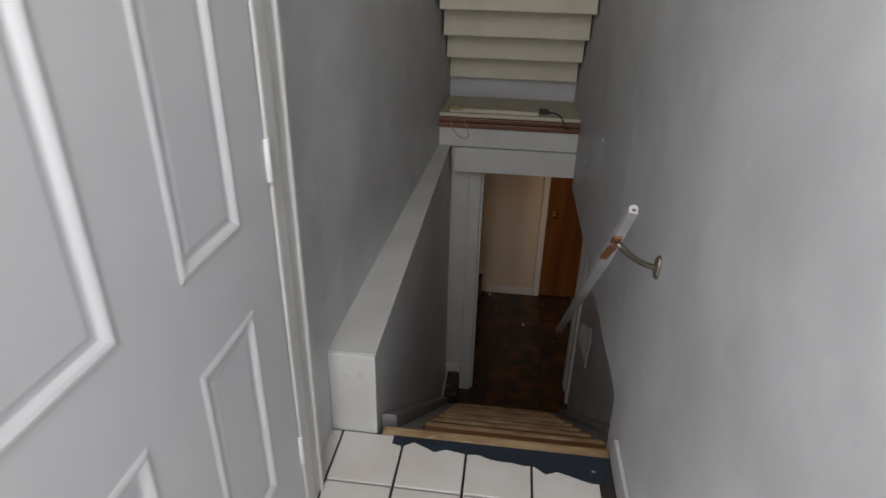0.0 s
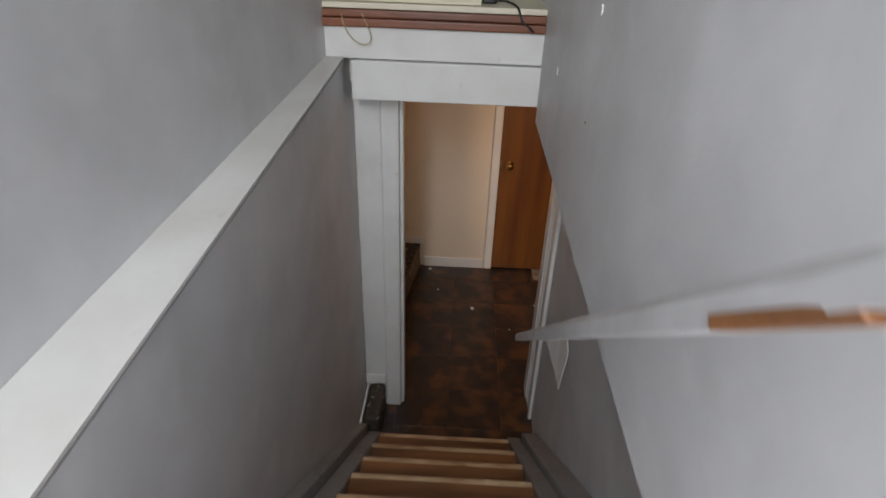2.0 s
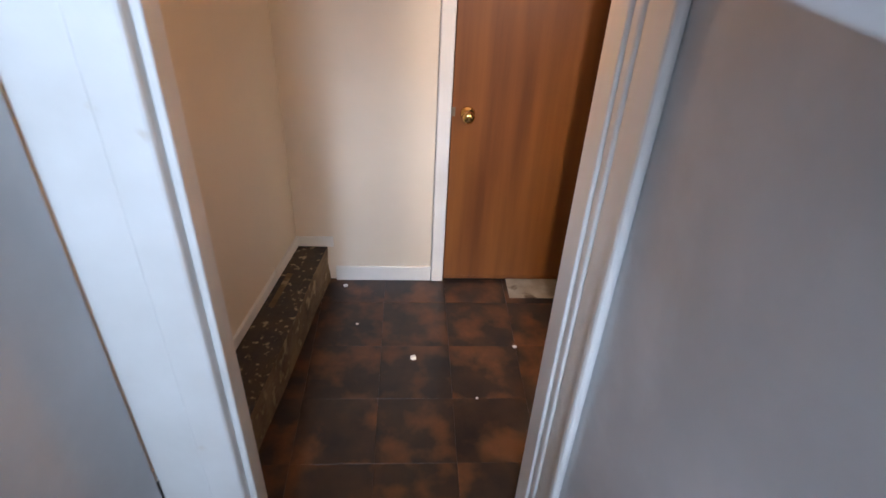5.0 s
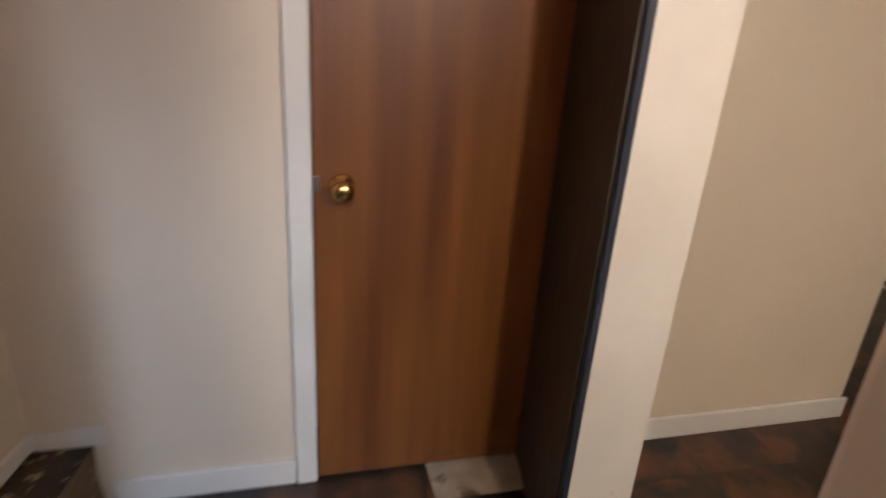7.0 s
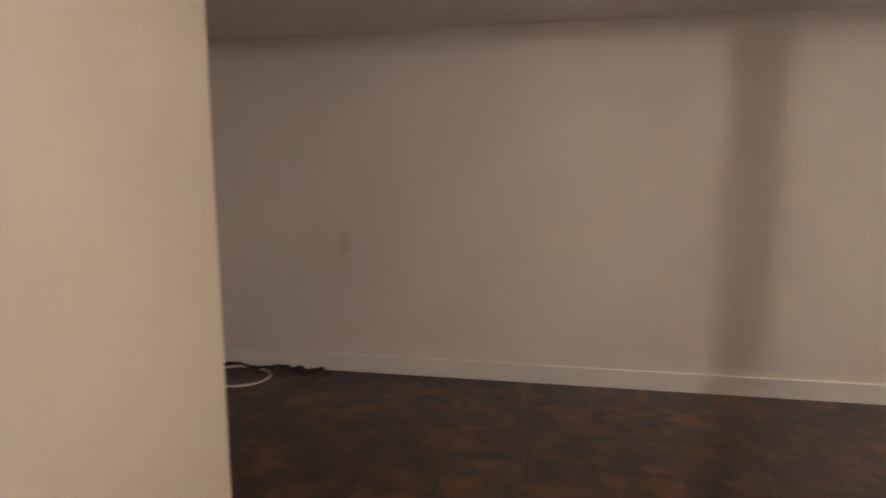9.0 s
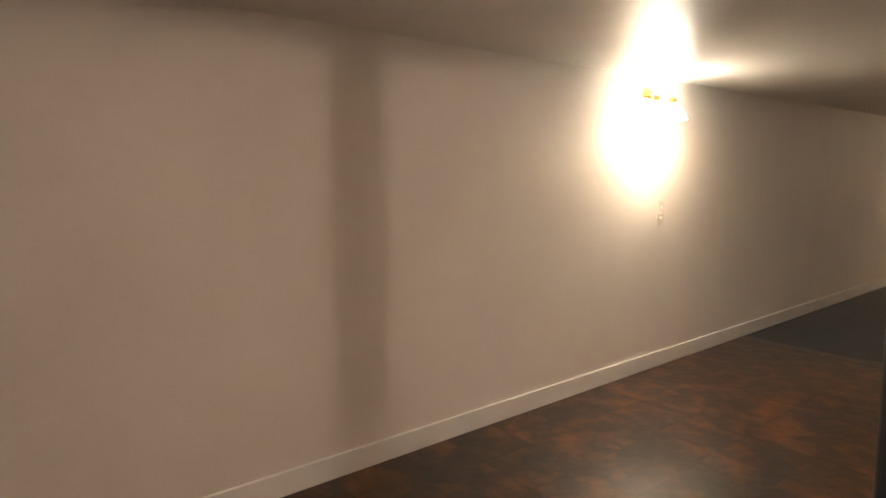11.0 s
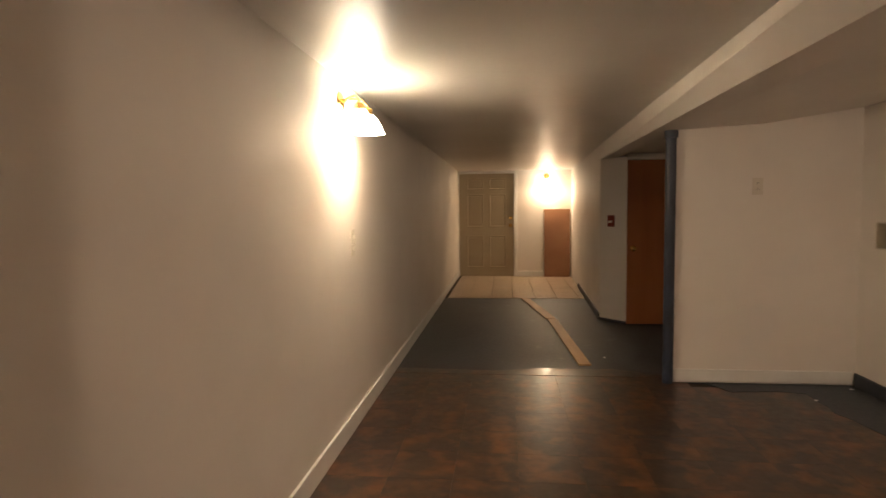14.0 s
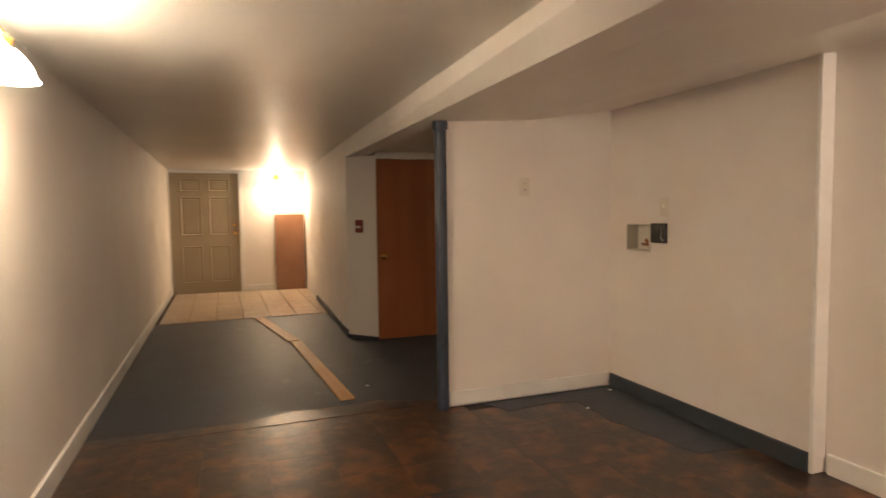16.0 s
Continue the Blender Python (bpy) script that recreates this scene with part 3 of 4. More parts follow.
# ---- white panelled door on the landing ----
def panel_door(name, label, w, h, thick, mat, panels, m, depth=0.010):
    """A door in its own xz plane, face towards -y, hinge at x = w; panels are (x0, x1, z0, z1)."""
    door = thing(name, label, "door", m)
    bm = bmesh.new()
    add_box(bm, (0, 0.008, 0), (w, thick, h), 0.003)
    slab = part("slab", bm, mat, door)
    xs = sorted({0.0, w, *(p[0] for p in panels), *(p[1] for p in panels)})
    zs = sorted({0.0, h, *(p[2] for p in panels), *(p[3] for p in panels)})
    bm = bmesh.new()
    for i in range(len(xs) - 1):
        for j in range(len(zs) - 1):
            cx, cz = (xs[i] + xs[i + 1]) / 2, (zs[j] + zs[j + 1]) / 2
            if not any(p[0] < cx < p[1] and p[2] < cz < p[3] for p in panels):
                add_box(bm, (xs[i], 0, zs[j]), (xs[i + 1], 0.0095, zs[j + 1]))
    part("rails_and_stiles", bm, mat, door)
    for x0, x1, z0, z1 in panels:
        bm = bmesh.new()
        rings = []
        for inset, y in ((-0.002, 0.000), (0.004, -0.0025), (0.010, -0.0035), (0.016, -0.001), (0.024, 0.005), (0.032, 0.006), (0.040, 0.003)):
            rings.append([bm.verts.new(c) for c in ((x0 + inset, y, z0 + inset), (x1 - inset, y, z0 + inset), (x1 - inset, y, z1 - inset), (x0 + inset, y, z1 - inset))])
        for a, b in zip(rings, rings[1:]):
            for k in range(4):
                bm.faces.new((a[k], a[(k + 1) % 4], b[(k + 1) % 4], b[k]))
        bm.faces.new(rings[-1])
        bmesh.ops.recalc_face_normals(bm, faces=bm.faces)
        part("panel", bm, mat, door)
    return door


def knob(parent, m, mat=None):
    mat = mat or BRASS
    bm = bmesh.new()
    lathe(bm, [(0.030, 0), (0.032, 0.004), (0.026, 0.010), (0.012, 0.014), (0.011, 0.032), (0.022, 0.040), (0.028, 0.052), (0.024, 0.066), (0.012, 0.072)], m)
    return part("knob", bm, mat, parent, "polished brass knob", True)


entry = panel_door("panelled_door", "white six-panel door standing against the landing wall", 1.02, 2.02, 0.04, DOOR_WHITE,
                   [(0.32, 0.53, 0.32, 0.79), (0.68, 0.885, 0.32, 0.79), (0.32, 0.53, 0.962, 1.72), (0.68, 0.885, 0.962, 1.72), (0.31, 0.51, 1.80, 1.95), (0.675, 0.885, 1.80, 1.95)],
                   pose(-0.562, 0.35, LAND + 0.006, 0, 0, 90))
for hz in (0.24, 1.0, 1.78):
    bm = bmesh.new()
    lathe(bm, [(0.006, 0), (0.007, 0.002), (0.007, 0.086), (0.006, 0.088)], pose(1.026, -0.002, hz), 12)
    part("hinge", bm, WHITE_PAINT, entry, "paint-covered steel hinge", True)
structure("trim_entry_door", (-0.609, 1.380, LAND - 0.008), (-0.558, 1.425, 3.72), STAIR_WHITE, "white painted door jamb", "door frame", 0.006)
structure("trim_entry_door_outer", (-0.609, 1.427, LAND - 0.008), (-0.572, 1.520, 3.72), STAIR_WHITE, "white painted moulded door casing", "door frame", 0.010)

for y in (1.432, 1.500):
    structure("trim_entry_bead_%d" % (1 if y < 1.45 else 2), (-0.573, y, LAND - 0.008), (-0.562, y + 0.018, 3.72), STAIR_WHITE, "white painted bead of the door casing", "door frame", 0.005)
structure("baseboard_landing_right", (0.296, -0.68, LAND - 0.006), (0.3095, 1.752, LAND + 0.085), GREY_PAINT, "grey painted baseboard of the landing", "baseboard", 0.004)

# ---- handrail ----
rail = thing("handrail", "chipped white wooden handrail on a steel bracket", "handrail")
a, b = Vector((0.180, 1.545, 2.600)), Vector((0.300, 3.47, 0.998))
bm = bmesh.new()
d = (b - a).normalized()
side = d.cross(Vector((0, 0, 1))).normalized()
up = side.cross(d)
prof = [(-0.015, -0.030), (0.015, -0.030), (0.016, -0.008), (0.009, 0.002), (-0.009, 0.002), (-0.016, -0.008)]
rings = []
for k in range(25):
    p = a.lerp(b, k / 24)
    slim = 0.62 + 0.38 * min(1.0, k / 4)
    rings.append([bm.verts.new(p + side * u * slim + up * (v * slim + 0.002 * noise.noise(Vector((k, u * 50, v * 50))))) for u, v in prof])
for r0, r1 in zip(rings, rings[1:]):
    for k in range(6):
        bm.faces.new((r0[k], r0[(k + 1) % 6], r1[(k + 1) % 6], r1[k]))
bm.faces.new(rings[0])
bm.faces.new(rings[-1][::-1])
bmesh.ops.recalc_face_normals(bm, faces=bm.faces)
part("rail", bm, RAIL_PAINT, rail)
bm = bmesh.new()
add_box(bm, (-0.004, -0.002, -0.014), (0.005, 0.004, -0.007), 0.002, Matrix.Translation(a) @ Matrix.Rotation(math.atan2(d.z, d.y), 4, "X"))
part("bare_end", bm, TREAD_WOOD, rail, "bare brown wood at the chipped end")
for u, length in ((0.078, 0.045), (0.128, 0.15)):
    p = a.lerp(b, u)
    bm = bmesh.new()
    add_box(bm, (-0.0164, -length / 2, -0.0308), (0.004, length / 2, -0.020), 0.002, Matrix.Translation(p) @ Matrix.Rotation(math.atan2(d.z, d.y), 4, "X"))
    part("bare_patch", bm, TREAD_WOOD, rail, "bare brown wood where paint is torn off")
for u in (0.085,):
    p = a.lerp(b, u) - up * 0.030
    wall_x = 0.309 if u < 0.5 else 0.498
    bracket_pts = [p + Vector((f * (wall_x - p.x), 0.03 * math.sin(f * 1.5), -0.075 * math.sin(f * 1.57))) for f in (0, 0.12, 0.3, 0.5, 0.7, 0.88, 1.0)]
    bm = bmesh.new()
    tube(bm, bracket_pts, 0.008)
    part("bracket", bm, STEEL, rail, "curved tarnished steel bracket", True)
    bm = bmesh.new()
    lathe(bm, [(0.032, 0), (0.033, 0.003), (0.026, 0.009), (0.012, 0.012)], Matrix.Translation(Vector((wall_x, bracket_pts[-1].y, bracket_pts[-1].z))) @ Matrix.Rotation(radians(-90), 4, "Y") @ Matrix.Diagonal((1.05, 0.60, 1, 1)))
    part("wall_plate", bm, STEEL, rail, "oval steel wall plate", True)


def blotch(name, label, m, w, h, mat, thick=0.003, seed=0, category="wall damage"):
    """A ragged flat patch of plaster or paper in its own xz plane, facing -y."""
    bm = bmesh.new()
    pts = []
    for k in range(18):
        t = 2 * math.pi * k / 18
        r = 1 + 0.35 * noise.noise(Vector((math.cos(t) * 1.3, math.sin(t) * 1.3, seed * 7.3)))
        pts.append((w / 2 * r * math.cos(t), h / 2 * r * math.sin(t)))
    prism(bm, pts, 1, -thick, 0)
    ob = part(name, bm, mat)
    ob.matrix_world = m
    return tagged(ob, label, category)



holes = [((0.309, 3.41, 2.112), 0.020, 0.024), ((0.309, 2.903, 2.37), 0.012, 0.026)]
for i, (at, w, h) in enumerate(holes):
    blotch("plaster_patch", "bare white plaster spot on the grey wall", pose(*at, 0, 0, -90), w, h, PLASTER, 0.003, i)
blotch("nail_hole", "small brown nail hole in the wall", pose(0.3095, 2.896, 2.116, 0, 0, -90), 0.005, 0.006, TREAD_WOOD, 0.002, 31)
bm = bmesh.new()
sheet = [(-0.085, -0.10), (-0.02, -0.135), (0.055, -0.165), (0.075, -0.03), (0.085, 0.10), (0.060, 0.135), (0.045, 0.115), (0.0, 0.075), (-0.06, 0.035)]
prism(bm, sheet, 1, -0.004, 0)
bmesh.ops.subdivide_edges(bm, edges=list(bm.edges), cuts=2)
for v in bm.verts:
    v.co.y -= 0.012 * abs(v.co.x * 9) + 0.006 * noise.noise(v.co * 14)
flap = part("torn_paper", bm, PLASTER)
flap.matrix_world = pose(0.478, 3.47, 0.95, 0, 0, -84) @ Matrix.Diagonal((1.7, 1.0, 1.0, 1.0))
tagged(flap, "torn white paper flap peeling off the lower wall", "paper scrap")
bm = bmesh.new()
add_box(bm, (-0.456, 3.64, 0.03), (-0.444, 4.0, 0.155), 0.003)
tagged(part("baseboard_stair_left", bm, WHITE_PAINT), "white painted baseboard at the stair foot", "baseboard", "", "structure")
structure("baseboard_post", (-0.460, 3.986, 0.17), (-0.348, 4.0015, 0.235), WHITE_PAINT, "white painted block on the door post", "baseboard", 0.004)
bm = bmesh.new()
add_box(bm, (-0.440, 3.72, 0.0), (-0.350, 3.998, 0.165), 0.015)
bmesh.ops.subdivide_edges(bm, edges=list(bm.edges), cuts=4, use_grid_fill=True)
for v in bm.verts:
    v.co += Vector((0, noise.noise(v.co * 12), noise.noise(v.co * 14))) * 0.008 * (v.co.z > 0.02)
tagged(part("wall_stair_footing", bm, PLINTH), "tar-stained concrete footing at the door post", "footing", "", "structure")

# ---- on the shelf over the header ----
bm = bmesh.new()
add_box(bm, (-0.470, 3.850, 2.2335), (0.065, 4.19, 2.256), 0.003)
tagged(part("loose_board", bm, BEIGE_BOARD), "loose cream board lying on the shelf", "board")
rope = thing("string_bundle", "tangled hemp string lying on the shelf edge", "string")
bm = bmesh.new()
tube(bm, [(-0.43 + 0.045 * math.cos(t * 0.9) * (1 + 0.3 * math.sin(t * 2.3)), 3.86 + 0.028 * math.sin(t * 0.9), 2.252 + 0.010 * abs(math.sin(t * 1.7))) for t in range(36)], 0.006, 6)
part("bundle", bm, ROPE, rope, smooth=True)
bm = bmesh.new()
tube(bm, [(-0.40 + 0.055 * math.sin(k * 0.42), 3.806 - 0.004 * math.sin(k), 2.235 - 0.15 * math.sin(k * 0.26)) for k in range(1, 12)], 0.0022, 5)
part("loose_end", bm, ROPE, rope, smooth=True)
cord = thing("black_cord", "short black electric cord on the shelf", "cord")
bm = bmesh.new()
tube(bm, [(0.085, 3.93, 2.243), (0.12, 3.90, 2.247), (0.16, 3.895, 2.247), (0.185, 3.86, 2.243), (0.20, 3.815, 2.236), (0.22, 3.806, 2.19), (0.265, 3.803, 2.155)], 0.0045, 6)
part("cable", bm, BLACK, cord, smooth=True)
bm = bmesh.new()
add_box(bm, (0.070, 3.905, 2.234), (0.125, 3.935, 2.262), 0.006)
part("plug", bm, BLACK, cord, "black plug block")

# ---- wooden hall door ----
def flush_door(name, label, w, h, m, veneer):
    door = thing(name, label, "door", m)
    bm = bmesh.new()
    add_box(bm, (0, 0, 0), (w, 0.036, h), 0.002)
    part("slab", bm, veneer, door)
    return door


hall_door = flush_door("wooden_door", "reddish lauan veneer door with a polished brass knob", 0.632, 1.855, pose(0.316, 5.548, 0.012), DOOR_WOOD)
knob(hall_door, pose(0.068, 0.0, 0.90, 90, 0, 0))
box_part("latch", (-0.003, -0.004, 0.885), (0.014, 0.001, 0.925), STEEL, hall_door, "small steel latch plate", 0.001)
box_part("bottom_rail", (0.0, -0.004, 0.0), (0.632, -0.0005, 0.018), DOOR_WOOD, hall_door)
closet = flush_door("closet_door", "reddish-brown flush wooden closet door, closed", 0.75, 1.722, pose(1.092, -1.700, 0.008), CLOSET_WOOD)
knob(closet, pose(0.695, 0.036, 0.80, -90, 0, 0))

# ---- exit door at the far end ----
exit_door = panel_door("exit_door", "tan painted steel exit door with embossed panels", 0.992, 1.868, 0.045, DOOR_TAN,
                       [(0.14, 0.44, 0.16, 0.74), (0.55, 0.85, 0.16, 0.74), (0.14, 0.44, 0.90, 1.50), (0.55, 0.85, 0.90, 1.50), (0.14, 0.44, 1.58, 1.78), (0.55, 0.85, 1.58, 1.78)],
                       pose(3.954, FAR_Y - 0.02, 0.004, 0, 0, 180))
knob(exit_door, pose(0.93, 0.0, 0.93, 90, 0, 0))
bm = bmesh.new()
lathe(bm, [(0.030, 0), (0.031, 0.006), (0.024, 0.016), (0.010, 0.020)], pose(0.93, 0.0, 1.06, 90, 0, 0))
part("deadbolt", bm, BRASS, exit_door, "brass deadbolt", True)

# ---- leaning board, strips, posts ----
bm = bmesh.new()
add_box(bm, (1.965, -0.006, 0.0), (2.425, 0.006, 1.215), 0.002)
board = part("hardboard_sheet", bm, HARDBOARD)
board.matrix_world = pose(0, FAR_Y + 0.075, 0.004, 2.6, 0, 0)
tagged(board, "brown hardboard sheet leaning on the far wall", "board")
for (p, q, w) in (((2.490, 0.0), (2.600, -1.93), 0.098), ((2.612, -1.945), (2.850, -3.43), 0.110)):
    mid, dx, dy = ((p[0] + q[0]) / 2, (p[1] + q[1]) / 2), q[0] - p[0], q[1] - p[1]
    length = math.hypot(dx, dy)
    bm = bmesh.new()
    add_box(bm, (-w / 2, -length / 2, 0), (w / 2, length / 2, 0.012), 0.002)
    ob = part("floor_strip", bm, PLANK_WOOD)
    ob.matrix_world = pose(*mid, -0.002, 0, 0, math.degrees(math.atan2(-dx, dy)))
    tagged(ob, "bare pine strip lying across the blue painted floor", "plank", "pine strips on the floor")


def steel_post(x, y, top):
    post = thing("steel_post", "slate blue painted steel post under the beam", "post", pose(x, y, 0), "steel posts")
    bm = bmesh.new()
    lathe(bm, [(0.052, 0.002), (0.052, top - 0.002)], Matrix.Identity(4), 28)
    part("shaft", bm, POST_BLUE, post, smooth=False)
    for z in (-0.001, top - 0.012):
        box_part("plate", (-0.060, -0.060, z), (0.060, 0.060, z + 0.010), POST_BLUE, post)


bm = bmesh.new()
lathe(bm, [(0.036, 0.0), (0.036, 1.71), (0.046, 1.715), (0.046, 1.764)], pose(1.974, 0.412, 0), 20)
tagged(part("trim_corner_post", bm, POST_BLUE), "slate blue painted corner post", "post", "", "structure")
steel_post(2.000, 3.745, 1.764)


# ---- switches and sockets ----
def plate(label, category, m, toggles=0, sockets=0, h=0.115):
    """A wall plate in its own xz plane, facing -y."""
    ob = thing("wall_plate" if not toggles else "light_switch", label, category, m)
    box_part("cover", (-0.035, -0.006, -h / 2), (0.035, 0, h / 2), PLASTIC, ob, "", 0.003)
    for i in range(toggles):
        z = (i - (toggles - 1) / 2) * 0.034
        bm = bmesh.new()
        add_box(bm, (-0.005, -0.018, z - 0.008), (0.005, -0.005, z + 0.012), 0.002, None)
        part("toggle", bm, PLASTIC, ob)
    for i in range(sockets):
        z = (i - (sockets - 1) / 2) * 0.040
        body = box_part("socket", (-0.017, -0.0085, z - 0.014), (0.017, -0.005, z + 0.014), PLASTIC, ob, "", 0.004)
        for dx in (-0.007, 0.005):
            box_part("slot", (dx, -0.0092, z - 0.004), (dx + 0.002, -0.008, z + 0.006), BLACK, body, "", 0)
    return ob


plate("ivory triple light switch under the sconce", "switch", pose(LONG_X - 0.001, 1.40, 1.055, 0, 0, -90), 3, 0, 0.15)
plate("ivory wall socket on the long wall", "socket", pose(LONG_X - 0.001, 5.83, 0.76, 0, 0, -90), 0, 2)
plate("ivory wall socket on the utility wall", "socket", pose(1.397, 0.401, 1.375, 0, 0, 180), 0, 2)
plate("ivory light switch above the valve box", "switch", pose(0.731, 0.922, 1.235, 0, 0, 90), 1, 0)

# recessed washing machine valve box and open electric box
vbox = thing("valve_box", "white recessed washer valve box with copper tap", "valve box")
for lo, hi in (((0.640, 0.577, 0.957), (0.645, 0.798, 1.128)), ((0.645, 0.577, 0.957), (0.736, 0.583, 1.128)), ((0.645, 0.792, 0.957), (0.736, 0.798, 1.128)), ((0.645, 0.583, 0.957), (0.736, 0.792, 0.963)), ((0.645, 0.583, 1.122), (0.736, 0.792, 1.128))):
    box_part("wall", lo, hi, PLASTIC, vbox, "", 0.001)
bm = bmesh.new()
tube(bm, [(0.68, 0.745, 0.963), (0.69, 0.745, 0.995), (0.70, 0.742, 1.015), (0.715, 0.735, 1.03)], 0.011)
tube(bm, [(0.70, 0.69, 1.000), (0.70, 0.78, 1.000)], 0.010)
part("tap", bm, COPPER, vbox, "aged copper tap", True)
ebox = thing("electric_box", "open black electric box with loose wires", "electric box", pose(0.7305, 0.888, 1.075, 0, 0, 90))
box_part("case", (-0.062, -0.022, -0.060), (0.062, 0.0, 0.060), BLACK, ebox, "", 0.004)
bm = bmesh.new()
tube(bm, [(0.030, -0.020, 0.03), (0.045, -0.034, 0.005), (0.036, -0.028, -0.030), (0.050, -0.022, -0.045)], 0.004)
part("wire", bm, STEEL, ebox, "loose grey wire", True)

# red alarm on the angled corner
alarm = thing("alarm_box", "small dark red alarm box on the corner wall", "alarm", pose(1.975, -1.818, 1.095, 0, 0, 133))
box_part("case", (-0.040, -0.028, -0.062), (0.040, 0.0, 0.062), RED_PLASTIC, alarm, "", 0.006)
box_part("handle", (-0.024, -0.036, -0.018), (0.024, -0.027, 0.004), PLASTIC, alarm, "pale pull handle", 0.002)


# ---- wall lamps ----
def sconce(label, m, spread):
    """A two-armed wall lamp in its own frame: wall at y = 0, lamp towards -y."""
    ob = thing("wall_lamp", label, "lamp", m)
    bm = bmesh.new()
    lathe(bm, [(0.050, 0), (0.052, 0.004), (0.042, 0.014), (0.020, 0.022)], pose(0, 0, 0.02, 90, 0, 0))
    part("backplate", bm, BRASS, ob, "round brass backplate", True)
    for sx in spread:
        bm = bmesh.new()
        tube(bm, [(0, -0.018, 0.02), (sx * 0.3, -0.06, 0.035), (sx * 0.7, -0.10, 0.035), (sx, -0.125, 0.010), (sx, -0.128, -0.02)], 0.007)
        arm = part("arm", bm, BRASS, ob, "curved brass arm", True)
        bm = bmesh.new()
        lathe(bm, [(0.022, 0.0), (0.026, -0.010), (0.020, -0.034), (0.028, -0.040)], pose(sx, -0.128, -0.006))
        part("socket_cap", bm, BRASS, arm, "brass socket cap", True)
        bm = bmesh.new()
        outer = [(0.026, -0.040), (0.045, -0.058), (0.066, -0.088), (0.078, -0.122), (0.090, -0.140)]
        inner = [(r - 0.004, z) for r, z in reversed(outer)]
        rings = []
        for r, z in outer + inner:
            rings.append([bm.verts.new((sx + r * math.cos(2 * math.pi * k / 28) * (1 + (0.03 * math.cos(k * math.pi) if r > 0.08 else 0)), -0.128 + r * math.sin(2 * math.pi * k / 28), z)) for k in range(28)])
        for r0, r1 in zip(rings, rings[1:]):
            for k in range(28):
                bm.faces.new((r0[k], r0[(k + 1) % 28], r1[(k + 1) % 28], r1[k]))
        bmesh.ops.recalc_face_normals(bm, faces=bm.faces)
        part("shade", bm, LIT_GLASS, ob, "lit frosted glass bell shade", True)
    return ob


sconce("brass wall lamp with two lit glass bell shades", pose(LONG_X - 0.001, 1.59, 1.79, 0, 0, -90), (-0.09, 0.09))
sconce("brass wall lamp lighting the far lobby", pose(2.38, FAR_Y + 0.001, 1.79, 0, 0, 180), (0.0,))
globe = thing("ceiling_lamp", "small lit bulb in a brass holder on the low ceiling", "lamp", pose(0.88, 3.787, 0.008))
bm = bmesh.new()
lathe(bm, [(0.055, 1.858), (0.055, 1.846), (0.030, 1.836), (0.022, 1.824)], Matrix.Identity(4))
part("holder", bm, BRASS, globe, "brass holder", True)
# unseen holder, added only to carry the hall fill
bulb = thing("ceiling_bulb_holder", "unseen plain holder added for the hall fill light", "lamp")
bm = bmesh.new()
lathe(bm, [(0.05, 1.901), (0.05, 1.885), (0.03, 1.870), (0.024, 1.850)], pose(0.30, 4.55, 0))
part("holder", bm, PLASTIC, bulb, "", True)

# ---- cables on the floor ----
coil = thing("cable_coil", "loose pale and black cables coiled in the corner", "cable")
bm = bmesh.new()
tube(bm, [(3.74 + 0.16 * math.cos(t * 0.33) + 0.01 * math.sin(t), 6.42 + 0.20 * math.sin(t * 0.33), 0.012 + 0.004 * math.sin(t * 0.9)) for t in range(42)], 0.005, 6)
part("pale_cable", bm, PLASTIC, coil, "pale cable loop", True)
bm = bmesh.new()
tube(bm, [(3.90 + 0.03 * math.sin(t * 0.45), 6.60 - 0.022 * t, 0.012 + 0.010 * abs(math.sin(t * 1.1))) for t in range(30)], 0.009, 6)
part("black_cable", bm, BLACK, coil, "dark cable along the baseboard", True)
bm = bmesh.new()
tube(bm, [(3.86 + 0.03 * math.sin(t * 0.6), 6.12 - 0.012 * t, 0.022 + 0.012 * abs(math.sin(t * 0.8))) for t in range(20)], 0.012, 6)
part("black_plug_end", bm, BLACK, coil, "bunched black cable end", True)
for i, (x, y, r) in enumerate(((0.16, 4.98, 0.016), (-0.10, 5.20, 0.008), (0.42, 4.75, 0.007), (0.62, 5.05, 0.010), (-0.18, 5.49, 0.014), (0.70, 4.66, 0.008), (2.9, 2.85, 0.02), (2.3, -0.25, 0.014), (1.15, 0.75, 0.012), (0.80, 0.50, 0.016))):
    bm = bmesh.new()
    bmesh.ops.create_icosphere(bm, subdivisions=1, radius=r)
    for v in bm.verts:
        v.co *= 1 + 0.4 * noise.noise(v.co * 60 + Vector((i, 0, 0)))
        v.co.z *= 0.35
    ob = part("plaster_chip", bm, PLASTER)
    ob.location = (x, y, 0.004)
    tagged(ob, "small pale plaster chip on the floor", "debris", "plaster chips")

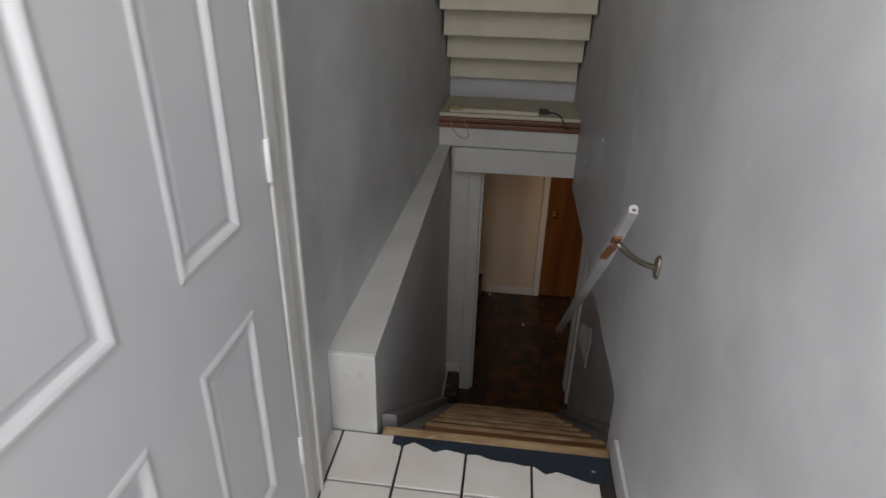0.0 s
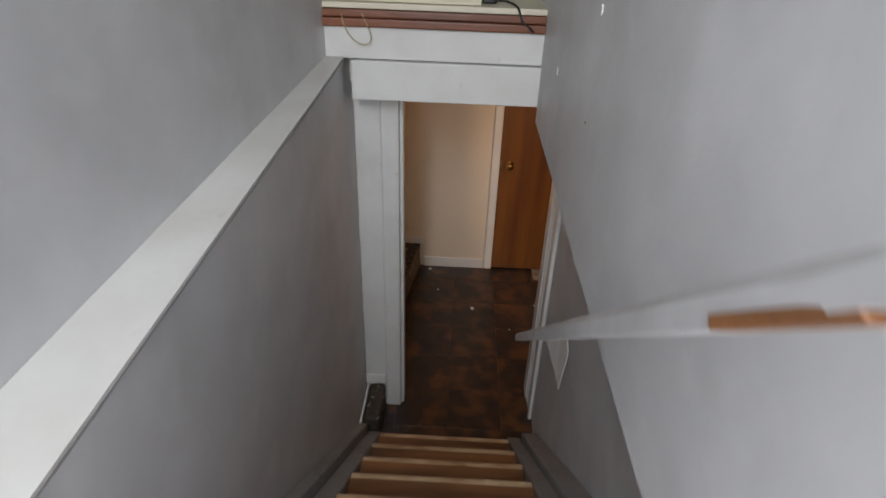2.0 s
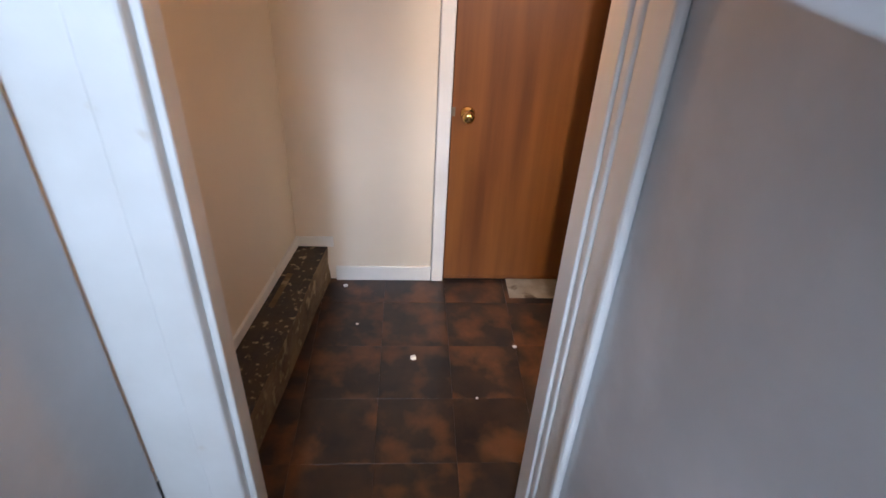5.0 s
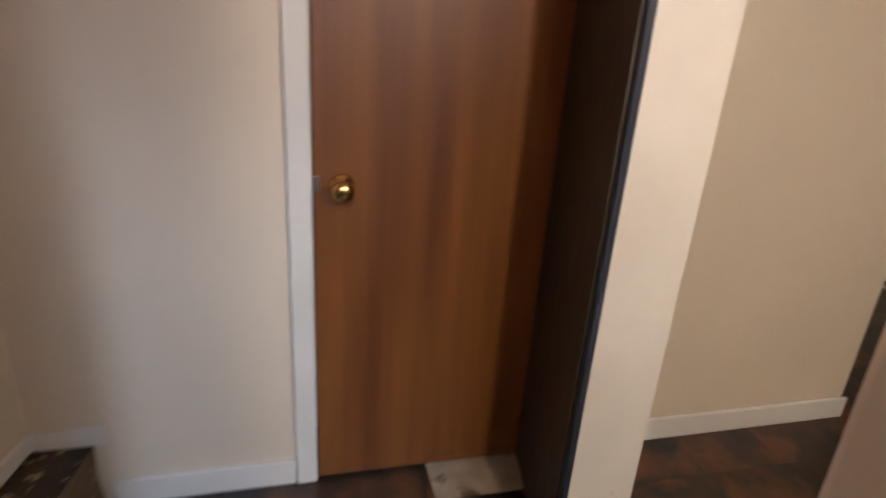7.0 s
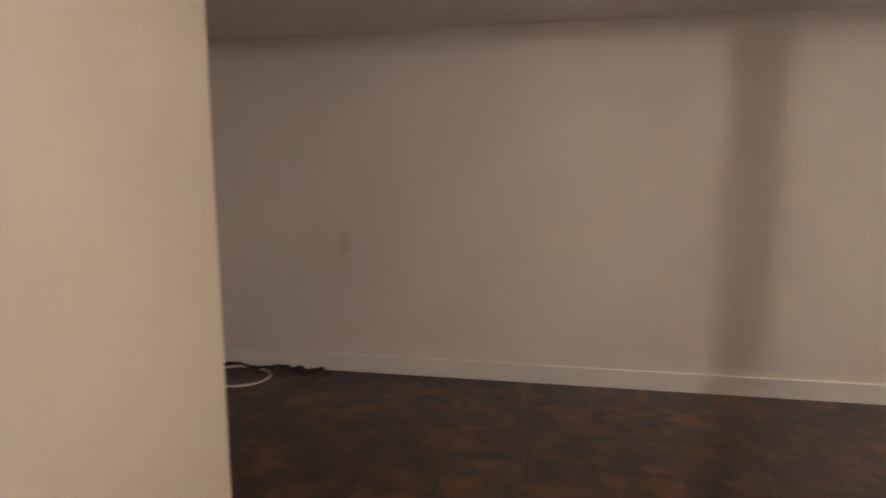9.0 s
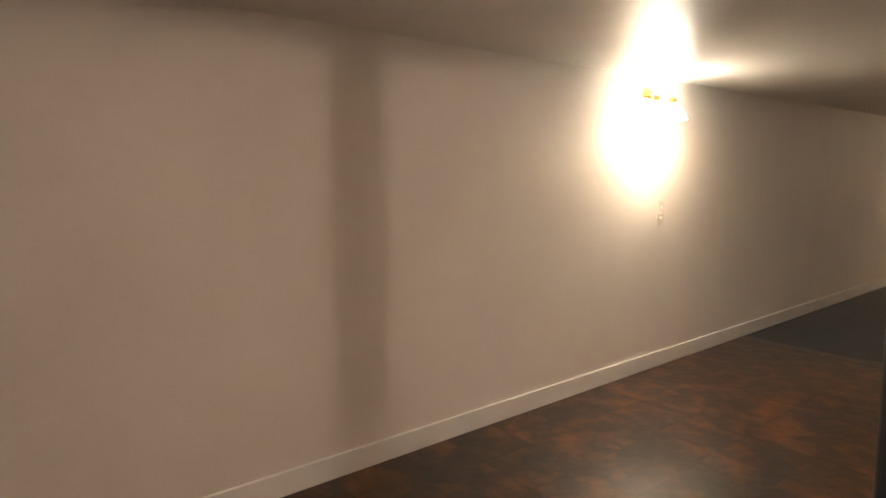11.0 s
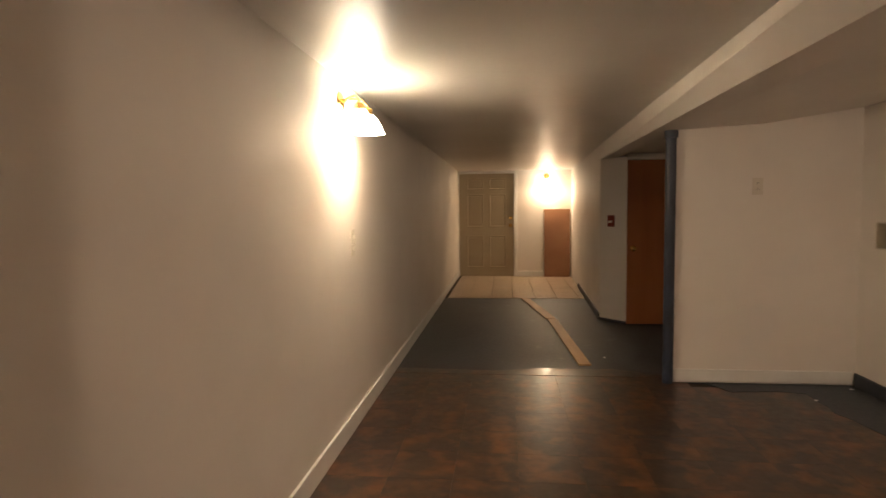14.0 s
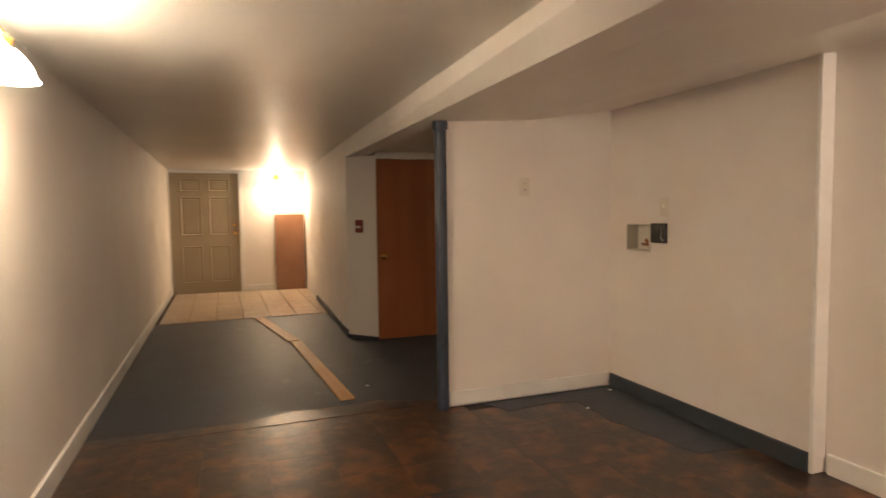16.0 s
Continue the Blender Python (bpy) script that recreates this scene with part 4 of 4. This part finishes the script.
# ---- floor pieces, last ----
def tile_mesh(name, w, d, t, mat, bevel=0.002):
    bm = bmesh.new()
    prism(bm, [(-w / 2, -d / 2), (w / 2, -d / 2), (w / 2, d / 2), (-w / 2, d / 2)], 2, -t, 0)
    top = [e for e in bm.edges if all(abs(v.co.z) < 1e-6 for v in e.verts)]
    bmesh.ops.bevel(bm, geom=top, offset=bevel, segments=1, affect="EDGES")
    return mesh_of(name, bm, mat)


def lay(name, me, parent, x, y, z, turn=0.0):
    ob = new(name, me)
    ob.parent = parent
    ob.matrix_world = pose(x, y, z, random.uniform(-0.03, 0.03), random.uniform(-0.03, 0.03), turn)
    return ob


floor_ob, landing_ob, lobby_ob = (bpy.data.objects[n] for n in ("floor", "floor_landing_slab", "floor_far"))
T = 0.3035
vinyl = tile_mesh("tile", T - 0.0004, T - 0.0004, 0.004, VINYL, 0.0003)
half = tile_mesh("tile", T - 0.0006, 0.188, 0.004, VINYL, 0.0003)
random.seed(4)
for i in range(16):
    for j in range(22):
        x, y = -0.59 + T * (i + 0.5), 0.20 + T * (j + 0.5)
        inside = x > 0.70 and not (x < 1.97 and y < 0.42) and y < NORTH_Y - 0.1 and x < LONG_X
        inside = inside and not (y > 5.6 and x < 2.2)
        hall = x <= 0.70 and y > 3.55 and y < 5.6
        if not (inside or hall):
            continue
        if hall and x > 0.5 and y > 5.4:
            continue
        if y > 5.36 and x < 2.2:
            lay("tile", half, floor_ob, x, 5.455, 0.0)
            continue
        lay("tile", vinyl, floor_ob, x, y, 0.0, random.choice((0, 90, 180, 270)))
lt = tile_mesh("tile", 0.199, 0.199, 0.009, TILE_WHITE)
for i in range(-1, 4):
    for j in range(-11, 2):
        x, y = -0.365 + 0.2065 * (i - 0.5), 1.548 + 0.2065 * (j + 0.5) - 0.0
        if y < 1.75 and -0.70 < x < 0.30:
            lay("tile", lt, landing_ob, x, y - 0.02 * (j > 0), LAND - 0.0005)
bt = tile_mesh("tile", 0.298, 0.298, 0.009, TILE_BEIGE)
for i in range(8):
    for j in range(9):
        x, y = 1.80 + 0.303 * (i + 0.5), -3.47 - 0.303 * (j + 0.5)
        if x < 3.99 and y > FAR_Y:
            lay("tile", bt, lobby_ob, x, y, 0.0)
